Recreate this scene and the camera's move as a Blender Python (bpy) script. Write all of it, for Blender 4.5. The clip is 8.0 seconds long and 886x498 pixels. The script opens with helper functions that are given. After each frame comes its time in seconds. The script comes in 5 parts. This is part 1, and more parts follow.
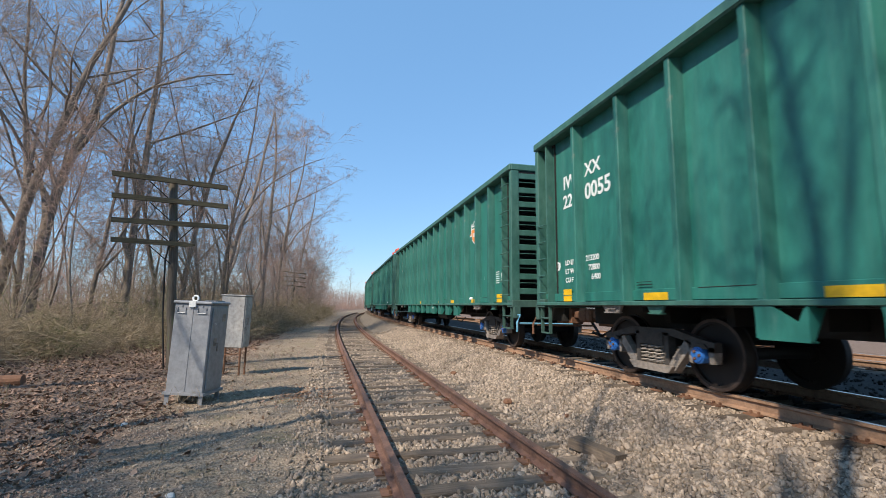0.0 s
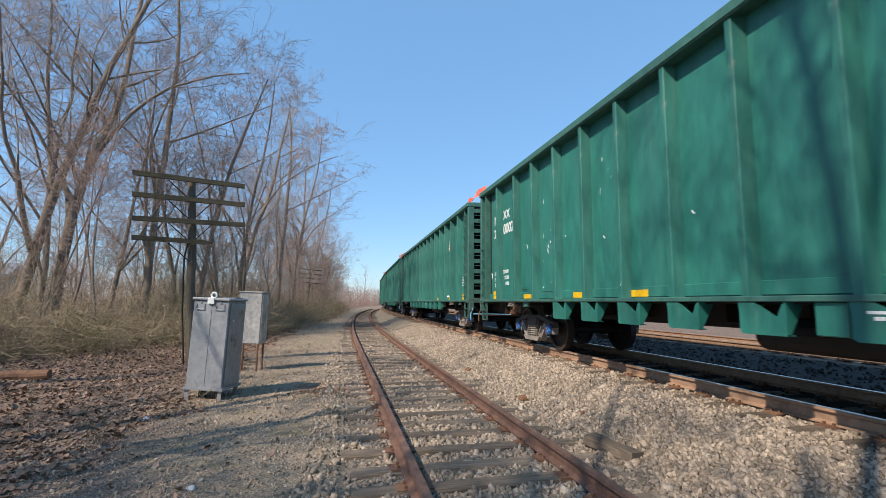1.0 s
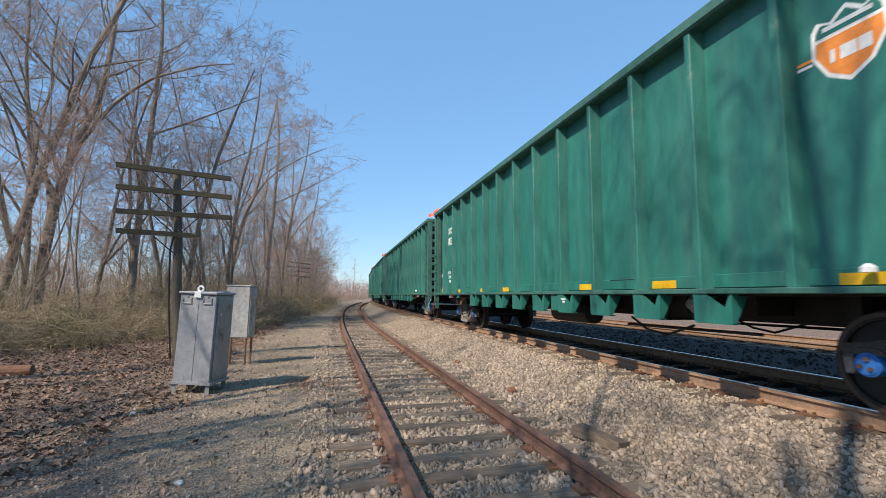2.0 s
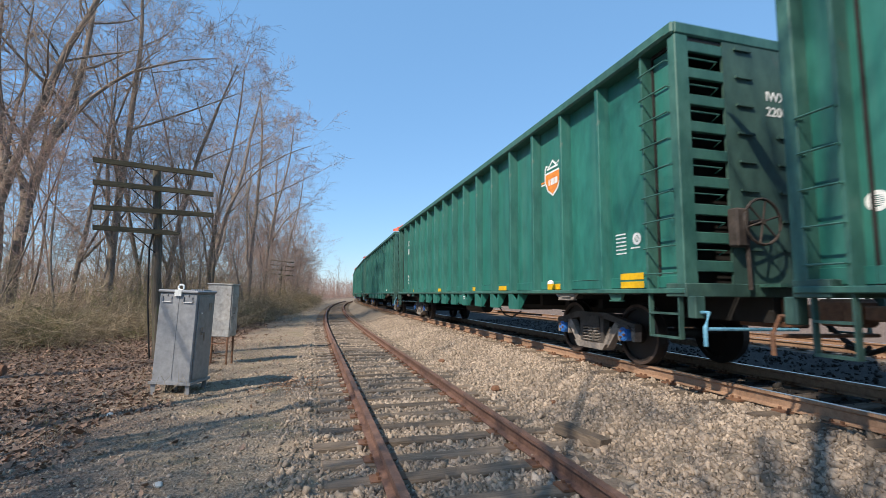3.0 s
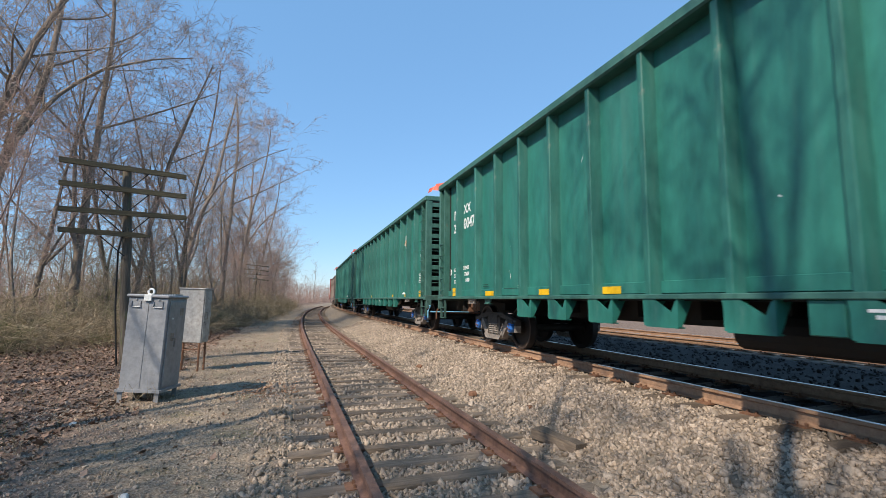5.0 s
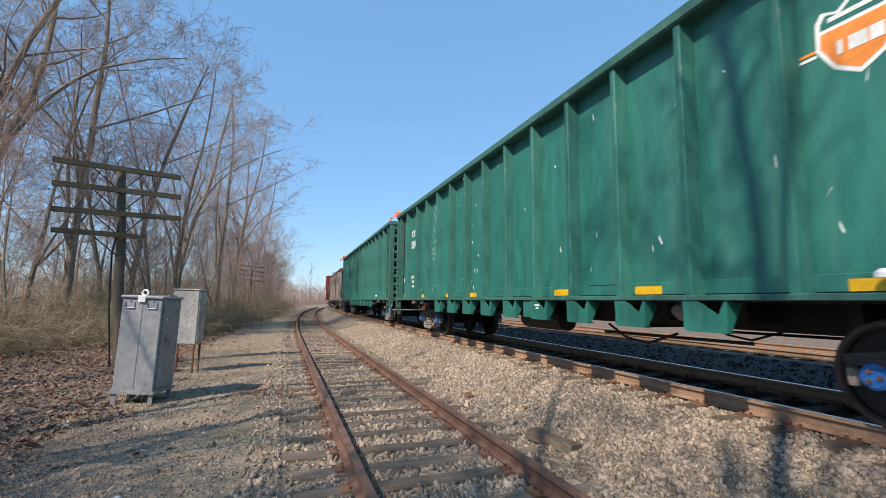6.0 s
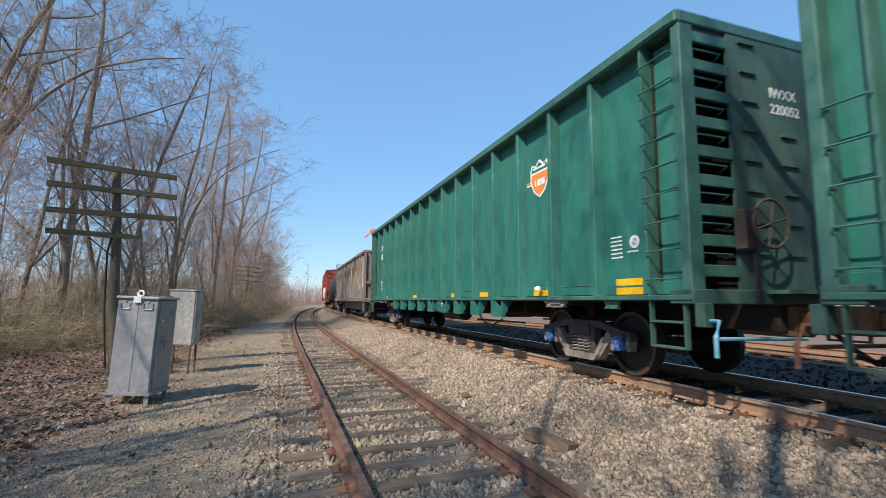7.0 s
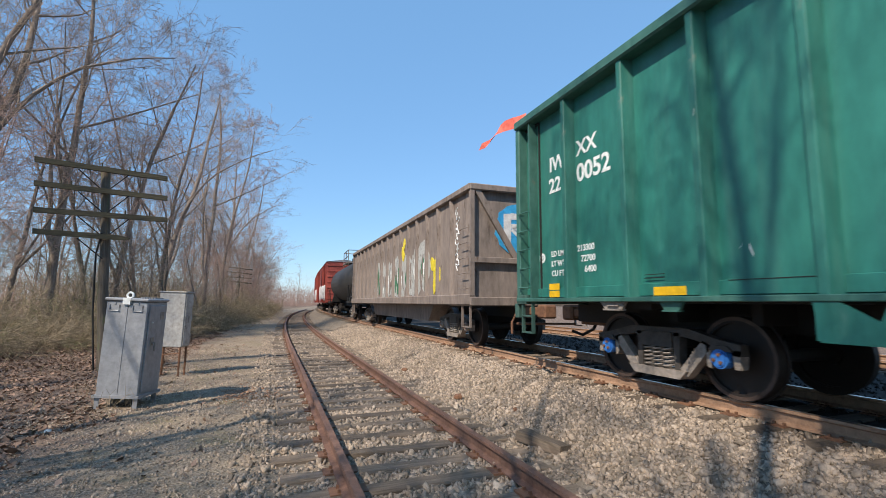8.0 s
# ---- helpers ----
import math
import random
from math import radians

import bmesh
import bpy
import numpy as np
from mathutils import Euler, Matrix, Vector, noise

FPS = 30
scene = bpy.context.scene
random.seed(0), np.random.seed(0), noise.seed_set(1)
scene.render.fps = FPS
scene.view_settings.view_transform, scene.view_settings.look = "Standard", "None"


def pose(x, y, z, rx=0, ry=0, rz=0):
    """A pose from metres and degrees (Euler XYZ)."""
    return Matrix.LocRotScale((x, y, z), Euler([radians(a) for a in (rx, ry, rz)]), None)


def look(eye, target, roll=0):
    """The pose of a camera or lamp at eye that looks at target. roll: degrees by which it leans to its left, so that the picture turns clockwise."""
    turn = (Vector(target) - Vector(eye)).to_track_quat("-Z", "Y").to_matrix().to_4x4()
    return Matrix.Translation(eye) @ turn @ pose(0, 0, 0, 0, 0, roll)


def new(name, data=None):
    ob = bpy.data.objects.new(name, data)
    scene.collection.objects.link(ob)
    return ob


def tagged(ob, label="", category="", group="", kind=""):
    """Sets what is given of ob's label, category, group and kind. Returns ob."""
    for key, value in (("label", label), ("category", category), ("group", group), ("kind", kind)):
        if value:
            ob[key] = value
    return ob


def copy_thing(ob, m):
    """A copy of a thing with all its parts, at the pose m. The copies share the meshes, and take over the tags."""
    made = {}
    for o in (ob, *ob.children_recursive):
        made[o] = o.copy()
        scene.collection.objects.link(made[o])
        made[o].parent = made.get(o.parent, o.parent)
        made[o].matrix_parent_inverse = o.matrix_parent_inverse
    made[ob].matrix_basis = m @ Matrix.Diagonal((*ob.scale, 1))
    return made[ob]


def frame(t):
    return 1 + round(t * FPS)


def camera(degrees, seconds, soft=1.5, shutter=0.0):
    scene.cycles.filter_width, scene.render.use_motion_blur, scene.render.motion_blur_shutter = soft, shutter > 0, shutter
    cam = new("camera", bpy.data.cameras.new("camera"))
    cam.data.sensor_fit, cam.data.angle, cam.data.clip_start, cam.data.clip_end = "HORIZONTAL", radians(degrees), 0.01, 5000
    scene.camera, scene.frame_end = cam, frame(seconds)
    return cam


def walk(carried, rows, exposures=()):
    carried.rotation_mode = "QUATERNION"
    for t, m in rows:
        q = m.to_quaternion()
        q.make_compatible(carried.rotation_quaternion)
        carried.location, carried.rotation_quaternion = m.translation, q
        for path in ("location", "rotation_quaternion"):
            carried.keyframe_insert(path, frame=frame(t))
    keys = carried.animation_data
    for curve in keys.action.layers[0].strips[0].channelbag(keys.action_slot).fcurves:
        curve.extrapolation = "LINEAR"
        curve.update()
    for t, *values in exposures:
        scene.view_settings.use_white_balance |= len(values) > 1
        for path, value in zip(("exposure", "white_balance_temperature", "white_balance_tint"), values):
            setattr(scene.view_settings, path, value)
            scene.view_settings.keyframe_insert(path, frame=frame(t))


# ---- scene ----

# ---------- camera ----------
cam = camera(87.4, 8.0, soft=0.65, shutter=0.06)
EYE = (0.0, 0.0, 1.61)
PATH = [(0.0, -14.29, 7.02, -0.51), (0.5, -12.8, 6.81, -0.49), (1.0, -12.52, 6.57, -0.46), (1.5, -12.97, 5.98, -0.38),
        (3.0, -15.71, 5.61, -0.37), (3.5, -16.54, 5.83, -0.49), (4.0, -17.29, 6.01, -0.44), (4.5, -17.94, 6.16, -0.46),
        (6.0, -18.93, 6.42, -0.51), (6.5, -19.07, 6.46, -0.49), (7.0, -19.3, 6.45, -0.4), (7.5, -19.64, 6.55, -0.38), (8.0, -20.21, 6.65, -0.37)]
walk(cam, [(t, pose(*EYE, 90 + p, r, y)) for t, y, p, r in PATH], exposures=[(0.0, 0.5), (8.0, 0.5)])

# ---------- light ----------
SUN_FROM = Vector((-0.77, -0.50, 0.94)).normalized()
world = bpy.data.worlds.new("sky")
scene.world = world
world.use_nodes = True
wn = world.node_tree
sky = wn.nodes.new("ShaderNodeTexSky")
sky.sky_type = "NISHITA"
sky.sun_disc = False
sky.sun_elevation = math.asin(SUN_FROM.z)
sky.sun_rotation = math.atan2(SUN_FROM.x, SUN_FROM.y)
sky.air_density, sky.dust_density, sky.ozone_density = 1.25, 0.0, 2.0
tint = wn.nodes.new("ShaderNodeMix")
tint.data_type, tint.blend_type = "RGBA", "MULTIPLY"
tint.inputs[0].default_value, tint.inputs[7].default_value = 1.0, (0.88, 1.0, 1.17, 1)
wn.links.new(sky.outputs["Color"], tint.inputs[6])
# an even haze softens the sky's gradient
haze = wn.nodes.new("ShaderNodeMix")
haze.data_type = "RGBA"
haze.inputs[0].default_value, haze.inputs[7].default_value = 0.65, (0.92, 2.06, 3.6, 1)
wn.links.new(tint.outputs[2], haze.inputs[6])
wn.links.new(haze.outputs[2], wn.nodes["Background"].inputs["Color"])
wn.nodes["Background"].inputs["Strength"].default_value = 0.15
sun_data = bpy.data.lights.new("sun", "SUN")
sun_data.energy, sun_data.angle, sun_data.color = 4.4, radians(0.53), (1.0, 0.89, 0.75)
sun = new("sun", sun_data)
sun.matrix_world = look(SUN_FROM * 60, (0, 0, 0))

# ---------- mesh and material helpers ----------


class Shape:
    """Collects vertices and faces of one mesh."""

    def __init__(self):
        self.v, self.f = [], []

    def add(self, verts, faces):
        n = len(self.v)
        self.v += [tuple(p) for p in verts]
        self.f += [tuple(i + n for i in q) for q in faces]
        return self

    def box(self, x0, x1, y0, y1, z0, z1, bev=0.0):
        if bev <= 0:
            v = [(x, y, z) for z in (z0, z1) for y in (y0, y1) for x in (x0, x1)]
            return self.add(v, [(0, 2, 3, 1), (4, 5, 7, 6), (0, 1, 5, 4), (2, 6, 7, 3), (0, 4, 6, 2), (1, 3, 7, 5)])
        # chamfered box: three rings of eight
        b = bev
        ring = [(x0 + b, y0), (x1 - b, y0), (x1, y0 + b), (x1, y1 - b), (x1 - b, y1), (x0 + b, y1), (x0, y1 - b), (x0, y0 + b)]
        inner = [(x0 + b, y0 + b), (x1 - b, y0 + b), (x1 - b, y0 + b), (x1 - b, y1 - b), (x1 - b, y1 - b), (x0 + b, y1 - b), (x0 + b, y1 - b), (x0 + b, y0 + b)]
        v = [(x, y, z0) for x, y in inner] + [(x, y, z0 + b) for x, y in ring] + [(x, y, z1 - b) for x, y in ring] + [(x, y, z1) for x, y in inner]
        f = [tuple(range(7, -1, -1)), tuple(range(24, 32))]
        for k in (0, 8, 16):
            f += [(k + i, k + (i + 1) % 8, k + 8 + (i + 1) % 8, k + 8 + i) for i in range(8)]
        return self.add(v, f)

    def tube(self, pts, radii, n=8, caps=True):
        pts = [Vector(p) for p in pts]
        if isinstance(radii, (int, float)):
            radii = [radii] * len(pts)
        base, faces = [], []
        for i, p in enumerate(pts):
            d = (pts[min(i + 1, len(pts) - 1)] - pts[max(i - 1, 0)]).normalized()
            a = d.cross(Vector((0, 0, 1)) if abs(d.z) < 0.9 else Vector((1, 0, 0))).normalized()
            b = d.cross(a)
            base += [p + (a * math.cos(k * math.tau / n) + b * math.sin(k * math.tau / n)) * radii[i] for k in range(n)]
        for i in range(len(pts) - 1):
            faces += [(i * n + k, i * n + n + k, i * n + n + (k + 1) % n, i * n + (k + 1) % n) for k in range(n)]
        if caps:
            faces += [tuple(range(n)), tuple(range(len(base) - 1, len(base) - n - 1, -1))]
        return self.add(base, faces)

    def prism(self, outline, a, b, axis="y"):
        """An outline of (u, w) swept between a and b along an axis: x has (y, z), y has (x, z), z has (x, y)."""
        n = len(outline)
        put = {"x": lambda u, w, s: (s, u, w), "y": lambda u, w, s: (u, s, w), "z": lambda u, w, s: (u, w, s)}[axis]
        v = [put(u, w, a) for u, w in outline] + [put(u, w, b) for u, w in outline]
        f = [(i, (i + 1) % n, n + (i + 1) % n, n + i) for i in range(n)] + [tuple(range(n - 1, -1, -1)), tuple(range(n, 2 * n))]
        return self.add(v, f)

    def mirror_x(self):
        n, v = len(self.v), list(self.v)
        self.v += [(-x, y, z) for x, y, z in v]
        self.f += [tuple(i + n for i in reversed(q)) for q in list(self.f)]
        return self

    def mesh(self, name, material, smooth=False):
        me = bpy.data.meshes.new(name)
        me.from_pydata(self.v, [], self.f)
        bm = bmesh.new()
        bm.from_mesh(me)
        bmesh.ops.recalc_face_normals(bm, faces=bm.faces)
        bm.to_mesh(me)
        bm.free()
        me.materials.append(material)
        if smooth:
            me.polygons.foreach_set("use_smooth", [True] * len(me.polygons))
        return me


def part(name, shape, material, parent=None, label="", at=None, smooth=False):
    me = shape if isinstance(shape, bpy.types.Mesh) else shape.mesh(name, material, smooth)
    ob = new(name, me)
    ob.parent = parent
    if at is not None:
        ob.matrix_basis = at if isinstance(at, Matrix) else Matrix.Translation(at)
    return tagged(ob, label=label)


def thing(name, m, label, category, group="", kind=""):
    ob = new(name)
    ob.empty_display_size = 0.3
    ob.matrix_basis = m
    return tagged(ob, label, category, group, kind)


def array_mesh(name, verts, tris, material, smooth=False):
    """A mesh of triangles from arrays."""
    me = bpy.data.meshes.new(name)
    nv, nf = len(verts), len(tris)
    me.vertices.add(nv)
    me.vertices.foreach_set("co", np.asarray(verts, dtype=np.float32).ravel())
    me.loops.add(nf * 3)
    me.loops.foreach_set("vertex_index", np.asarray(tris, dtype=np.int32).ravel())
    me.polygons.add(nf)
    me.polygons.foreach_set("loop_start", np.arange(0, nf * 3, 3, dtype=np.int32))
    me.update(calc_edges=True)
    me.validate()
    me.materials.append(material)
    if smooth:
        me.polygons.foreach_set("use_smooth", [True] * nf)
    return me


def ramp(nt, fac, stops):
    r = nt.nodes.new("ShaderNodeValToRGB")
    e = r.color_ramp.elements
    while len(e) < len(stops):
        e.new(0.5)
    for k, (p, c) in enumerate(stops):
        e[k].position, e[k].color = p, (*c, 1)
    nt.links.new(fac, r.inputs["Fac"])
    return r.outputs["Color"]


def noise_node(nt, co, scale, detail=4.0, rough=0.6):
    n = nt.nodes.new("ShaderNodeTexNoise")
    n.inputs["Scale"].default_value, n.inputs["Detail"].default_value, n.inputs["Roughness"].default_value = scale, detail, rough
    nt.links.new(co, n.inputs["Vector"])
    return n.outputs["Fac"]


def mixed(nt, fac, a, b, mode="MIX"):
    m = nt.nodes.new("ShaderNodeMix")
    m.data_type, m.blend_type = "RGBA", mode
    for value, socket in ((fac, m.inputs[0]), (a, m.inputs[6]), (b, m.inputs[7])):
        if isinstance(value, bpy.types.NodeSocket):
            nt.links.new(value, socket)
        elif isinstance(value, tuple):
            socket.default_value = (*value, 1)
        else:
            socket.default_value = value
    return m.outputs[2]


def stretched(nt, sx, sy, sz, coords="Object"):
    tc = nt.nodes.new("ShaderNodeTexCoord")
    mp = nt.nodes.new("ShaderNodeMapping")
    mp.inputs["Scale"].default_value = (sx, sy, sz)
    nt.links.new(tc.outputs[coords], mp.inputs["Vector"])
    return mp.outputs["Vector"]


def surface(name, dark, light, grain=8.0, patches=1.0, rough=0.7, metal=0.0, bump=0.2, stretch=(1, 1, 1), stain=None, stain_at=0.62, per="", spread=0.25, spec=0.5, bump_scale=3.0, streak=None):
    """A worn surface: two tones by patches, fine grain, an optional stain colour, relief. per: 'object' or 'island' varies its tone piece by piece."""
    m = bpy.data.materials.new(name)
    m.use_nodes = True
    nt = m.node_tree
    b = nt.nodes["Principled BSDF"]
    co = stretched(nt, *stretch)
    big, fine = noise_node(nt, co, patches, 3), noise_node(nt, co, grain, 6, 0.7)
    col = ramp(nt, big, [(0.35, dark), (0.65, light)])
    col = mixed(nt, 0.55, col, ramp(nt, fine, [(0.3, tuple(c * 0.6 for c in dark)), (0.7, tuple(min(1, c * 1.25) for c in light))]))
    if stain:
        s = noise_node(nt, co, patches * 2.7, 6, 0.75)
        k = ramp(nt, s, [(stain_at, (0, 0, 0)), (stain_at + 0.09, (1, 1, 1))])
        col = mixed(nt, k, col, stain)
    if streak:
        runs = noise_node(nt, stretched(nt, 4, 4, 0.12), 1.0, 6, 0.7)
        col = mixed(nt, ramp(nt, runs, [(0.50, (0, 0, 0)), (0.75, (0.55, 0.55, 0.55))]), col, streak)
    if per:
        if per == "object":
            rnd = nt.nodes.new("ShaderNodeObjectInfo").outputs["Random"]
        else:
            rnd = nt.nodes.new("ShaderNodeNewGeometry").outputs["Random Per Island"]
        col = mixed(nt, 1.0, col, ramp(nt, rnd, [(0.0, (1 - spread,) * 3), (1.0, (1 + spread,) * 3)]), "MULTIPLY")
    nt.links.new(col, b.inputs["Base Color"])
    b.inputs["Metallic"].default_value = metal
    b.inputs["Specular IOR Level"].default_value = spec
    rr = nt.nodes.new("ShaderNodeMapRange")
    rr.inputs["To Min"].default_value, rr.inputs["To Max"].default_value = max(0.05, rough - 0.12), min(1, rough + 0.12)
    nt.links.new(fine, rr.inputs["Value"])
    nt.links.new(rr.outputs["Result"], b.inputs["Roughness"])
    if bump:
        bp = nt.nodes.new("ShaderNodeBump")
        bp.inputs["Strength"].default_value, bp.inputs["Distance"].default_value = bump, 0.02
        nt.links.new(noise_node(nt, co, grain * bump_scale, 5, 0.7), bp.inputs["Height"])
        nt.links.new(bp.outputs["Normal"], b.inputs["Normal"])
    return m


# ---------- materials ----------
GREEN = surface("green_paint", (0.020, 0.137, 0.109), (0.028, 0.180, 0.145), grain=5, patches=0.6, rough=0.42, bump=0.03, stretch=(1, 1, 0.35), stain=(0.055, 0.175, 0.145), stain_at=0.64, streak=(0.07, 0.185, 0.155))
GREEN_WORN = surface("green_worn_paint", (0.026, 0.118, 0.093), (0.06, 0.155, 0.127), grain=9, patches=1.5, rough=0.55, bump=0.08, stretch=(1, 1, 0.5), stain=(0.13, 0.13, 0.10), stain_at=0.63)
GREEN_RIB = surface("rubbed_green_paint", (0.019, 0.125, 0.10), (0.03, 0.16, 0.13), grain=7, patches=0.8, rough=0.5, bump=0.05, stretch=(1, 1, 0.3), stain=(0.17, 0.20, 0.165), stain_at=0.60, streak=(0.12, 0.19, 0.155), per="object", spread=0.14)
GREEN_DIRTY = surface("grimy_green_paint", (0.035, 0.085, 0.070), (0.055, 0.12, 0.10), grain=8, patches=1.2, rough=0.65, bump=0.06, stretch=(1, 1, 0.5), stain=(0.09, 0.10, 0.09), stain_at=0.62)
YELLOW = surface("yellow_reflector", (0.75, 0.40, 0.01), (0.85, 0.48, 0.015), rough=0.35, bump=0.02)
WHITE = surface("white_paint", (0.68, 0.70, 0.68), (0.82, 0.83, 0.80), rough=0.5, bump=0.0)
ORANGE = surface("orange_decal", (0.75, 0.22, 0.03), (0.85, 0.28, 0.05), rough=0.45, bump=0.0)
BLACK = surface("black_steel", (0.010, 0.009, 0.009), (0.022, 0.020, 0.018), grain=14, rough=0.75, bump=0.15)
TRUCK = surface("grey_cast_steel", (0.17, 0.145, 0.125), (0.33, 0.285, 0.245), grain=16, patches=5, rough=0.75, bump=0.25, stain=(0.09, 0.07, 0.06), stain_at=0.64)
# cast steel with the shade of the overhanging body in its colour
FRAME_SHADED = surface("shade_dark_cast_steel", (0.035, 0.03, 0.026), (0.085, 0.072, 0.062), grain=12, patches=4, rough=0.75, bump=0.25)
WHEEL = surface("wheel_steel", (0.012, 0.009, 0.008), (0.025, 0.018, 0.015), grain=8, rough=0.6, bump=0.15)
TREAD = surface("bright_wheel_rim", (0.06, 0.042, 0.034), (0.14, 0.10, 0.085), rough=0.45, metal=0.5, bump=0.03)
BLUE = surface("blue_bearing_cap", (0.02, 0.12, 0.42), (0.05, 0.22, 0.62), rough=0.5, bump=0.1)
BLUE_PALE = surface("pale_blue_paint", (0.10, 0.33, 0.48), (0.2, 0.45, 0.6), rough=0.5, bump=0.1)
RUSTY = surface("rusty_steel", (0.11, 0.05, 0.03), (0.22, 0.11, 0.06), grain=14, patches=2, rough=0.85, bump=0.25)
RUSTY_DARK = surface("dark_rusty_iron", (0.04, 0.03, 0.026), (0.10, 0.08, 0.07), grain=14, patches=3, rough=0.8, bump=0.2)
RAIL = surface("rusted_rail", (0.115, 0.055, 0.037), (0.21, 0.115, 0.08), grain=16, patches=1.5, rough=0.82, bump=0.25, stain=(0.27, 0.17, 0.12), stain_at=0.6)
RAIL_MAIN = surface("brown_dusty_rail", (0.22, 0.125, 0.075), (0.36, 0.225, 0.145), grain=14, patches=1.2, rough=0.85, bump=0.2)
RAIL_TOP = surface("polished_rail_top", (0.38, 0.33, 0.29), (0.55, 0.5, 0.46), grain=20, rough=0.3, metal=0.85, bump=0.03)
TIE = surface("weathered_tie_wood", (0.075, 0.055, 0.038), (0.21, 0.16, 0.118), grain=5, patches=1.5, rough=0.9, bump=0.6, stretch=(0.6, 9, 9), per="object", spread=0.35)
SILVER = surface("galvanised_cabinet", (0.26, 0.265, 0.28), (0.31, 0.315, 0.33), grain=10, patches=2.2, rough=0.5, metal=0.25, bump=0.04, stain=(0.23, 0.233, 0.24), stain_at=0.6)
SILVER_OLD = surface("flaking_silver_paint", (0.30, 0.28, 0.26), (0.42, 0.41, 0.39), grain=12, patches=3, rough=0.65, metal=0.1, bump=0.15, stain=(0.10, 0.08, 0.07), stain_at=0.62)
POLE_WOOD = surface("weathered_pole_wood", (0.07, 0.055, 0.042), (0.15, 0.125, 0.095), grain=6, patches=1, rough=0.9, bump=0.6, stretch=(6, 6, 0.5), stain=(0.095, 0.11, 0.045), stain_at=0.56)
POLE_MOSS = surface("mossy_arm_wood", (0.04, 0.035, 0.022), (0.085, 0.075, 0.045), grain=8, patches=2, rough=0.92, bump=0.5, stretch=(0.6, 6, 6), stain=(0.08, 0.095, 0.035), stain_at=0.6)
BARK = surface("grey_bark", (0.125, 0.10, 0.08), (0.32, 0.255, 0.205), grain=6, patches=1.2, rough=0.95, bump=0.6, stretch=(3, 3, 0.7), per="object", spread=0.2, spec=0.2)
BARK_RED = surface("reddish_twig_bark", (0.26, 0.18, 0.147), (0.46, 0.325, 0.27), grain=6, patches=0.6, rough=0.95, bump=0.4, per="object", spread=0.2, spec=0.2)
TWIG = surface("dark_twig_bark", (0.215, 0.165, 0.13), (0.41, 0.325, 0.26), grain=5, patches=0.5, rough=0.95, bump=0.0, per="object", spread=0.2, spec=0.2)
BRUSH = surface("brush_stems", (0.19, 0.143, 0.092), (0.39, 0.31, 0.21), grain=4, patches=0.35, rough=0.95, bump=0.0, stain=(0.15, 0.15, 0.07), stain_at=0.52, per="island", spread=0.5, spec=0.2)
# ballast stone darkened in its colour to deepen the train's shade
STONE_SHADE = surface("shade_dark_ballast", (0.02, 0.018, 0.017), (0.05, 0.045, 0.04), grain=25, patches=0.8, rough=0.9, bump=0.25, per="island", spread=0.4, spec=0.2)
LEAF = surface("dead_leaves", (0.10, 0.06, 0.043), (0.33, 0.22, 0.16), grain=3, patches=0.7, rough=0.9, bump=0.0, per="island", spread=0.55, spec=0.25)
STONE = surface("ballast_stone", (0.22, 0.172, 0.13), (0.40, 0.32, 0.248), grain=25, patches=0.8, rough=0.92, bump=0.25, per="island", spread=0.4, spec=0.25)
BROWN_CAR = surface("faded_brown_paint", (0.15, 0.118, 0.10), (0.265, 0.215, 0.185), grain=7, patches=0.9, rough=0.75, bump=0.1, stretch=(1, 1, 0.3), stain=(0.07, 0.045, 0.03), stain_at=0.6)
RED_CAR = surface("red_boxcar_paint", (0.24, 0.035, 0.025), (0.32, 0.06, 0.04), grain=6, patches=0.8, rough=0.65, bump=0.05, stretch=(1, 1, 0.3))
TANK_BLACK = surface("black_tank_paint", (0.03, 0.028, 0.026), (0.06, 0.055, 0.05), grain=6, patches=0.8, rough=0.55, bump=0.05)
TAG_GREY = surface("silver_spray_paint", (0.30, 0.30, 0.28), (0.46, 0.46, 0.44), grain=9, patches=2.5, rough=0.6, bump=0.05, stain=(0.12, 0.10, 0.09), stain_at=0.56)
TAG_GREEN = surface("green_spray_paint", (0.02, 0.10, 0.05), (0.04, 0.17, 0.08), rough=0.6, bump=0.05)
TAG_YELLOW = surface("yellow_spray_paint", (0.6, 0.48, 0.02), (0.75, 0.62, 0.05), rough=0.6, bump=0.05)
TAG_BLUE = surface("blue_spray_paint", (0.02, 0.25, 0.55), (0.05, 0.38, 0.7), rough=0.6, bump=0.05)
RED_CLOTH = surface("red_cloth", (0.75, 0.10, 0.07), (0.9, 0.2, 0.14), rough=0.8, bump=0.1)
PALE_WALL = surface("pale_siding", (0.55, 0.56, 0.57), (0.7, 0.7, 0.7), rough=0.8, bump=0.05)
TAN_FIELD = surface("far_woods_floor", (0.2, 0.16, 0.1), (0.3, 0.24, 0.16), rough=0.95)

# ---------- the lie of the tracks ----------
BEND_FROM, BEND_RADIUS = 14.0, 850.0
SIDING_X, MAIN_X, FAR_MAIN_X = 1.445, 5.67, 11.7
SIDING_Z, MAIN_Z = 0.17, 0.57
GAUGE = 1.505


def bend(y):
    return max(0.0, y - BEND_FROM) ** 2 / (2 * BEND_RADIUS)


def siding_bend(y):
    return max(0.0, y - 16.0) ** 2 / (2 * 560.0)


ys_table = np.arange(-120, 420, 0.5)
xs_table = np.array([bend(y) for y in ys_table])
s_table = np.concatenate([[0], np.cumsum(np.hypot(np.diff(ys_table), np.diff(xs_table)))]) - 120


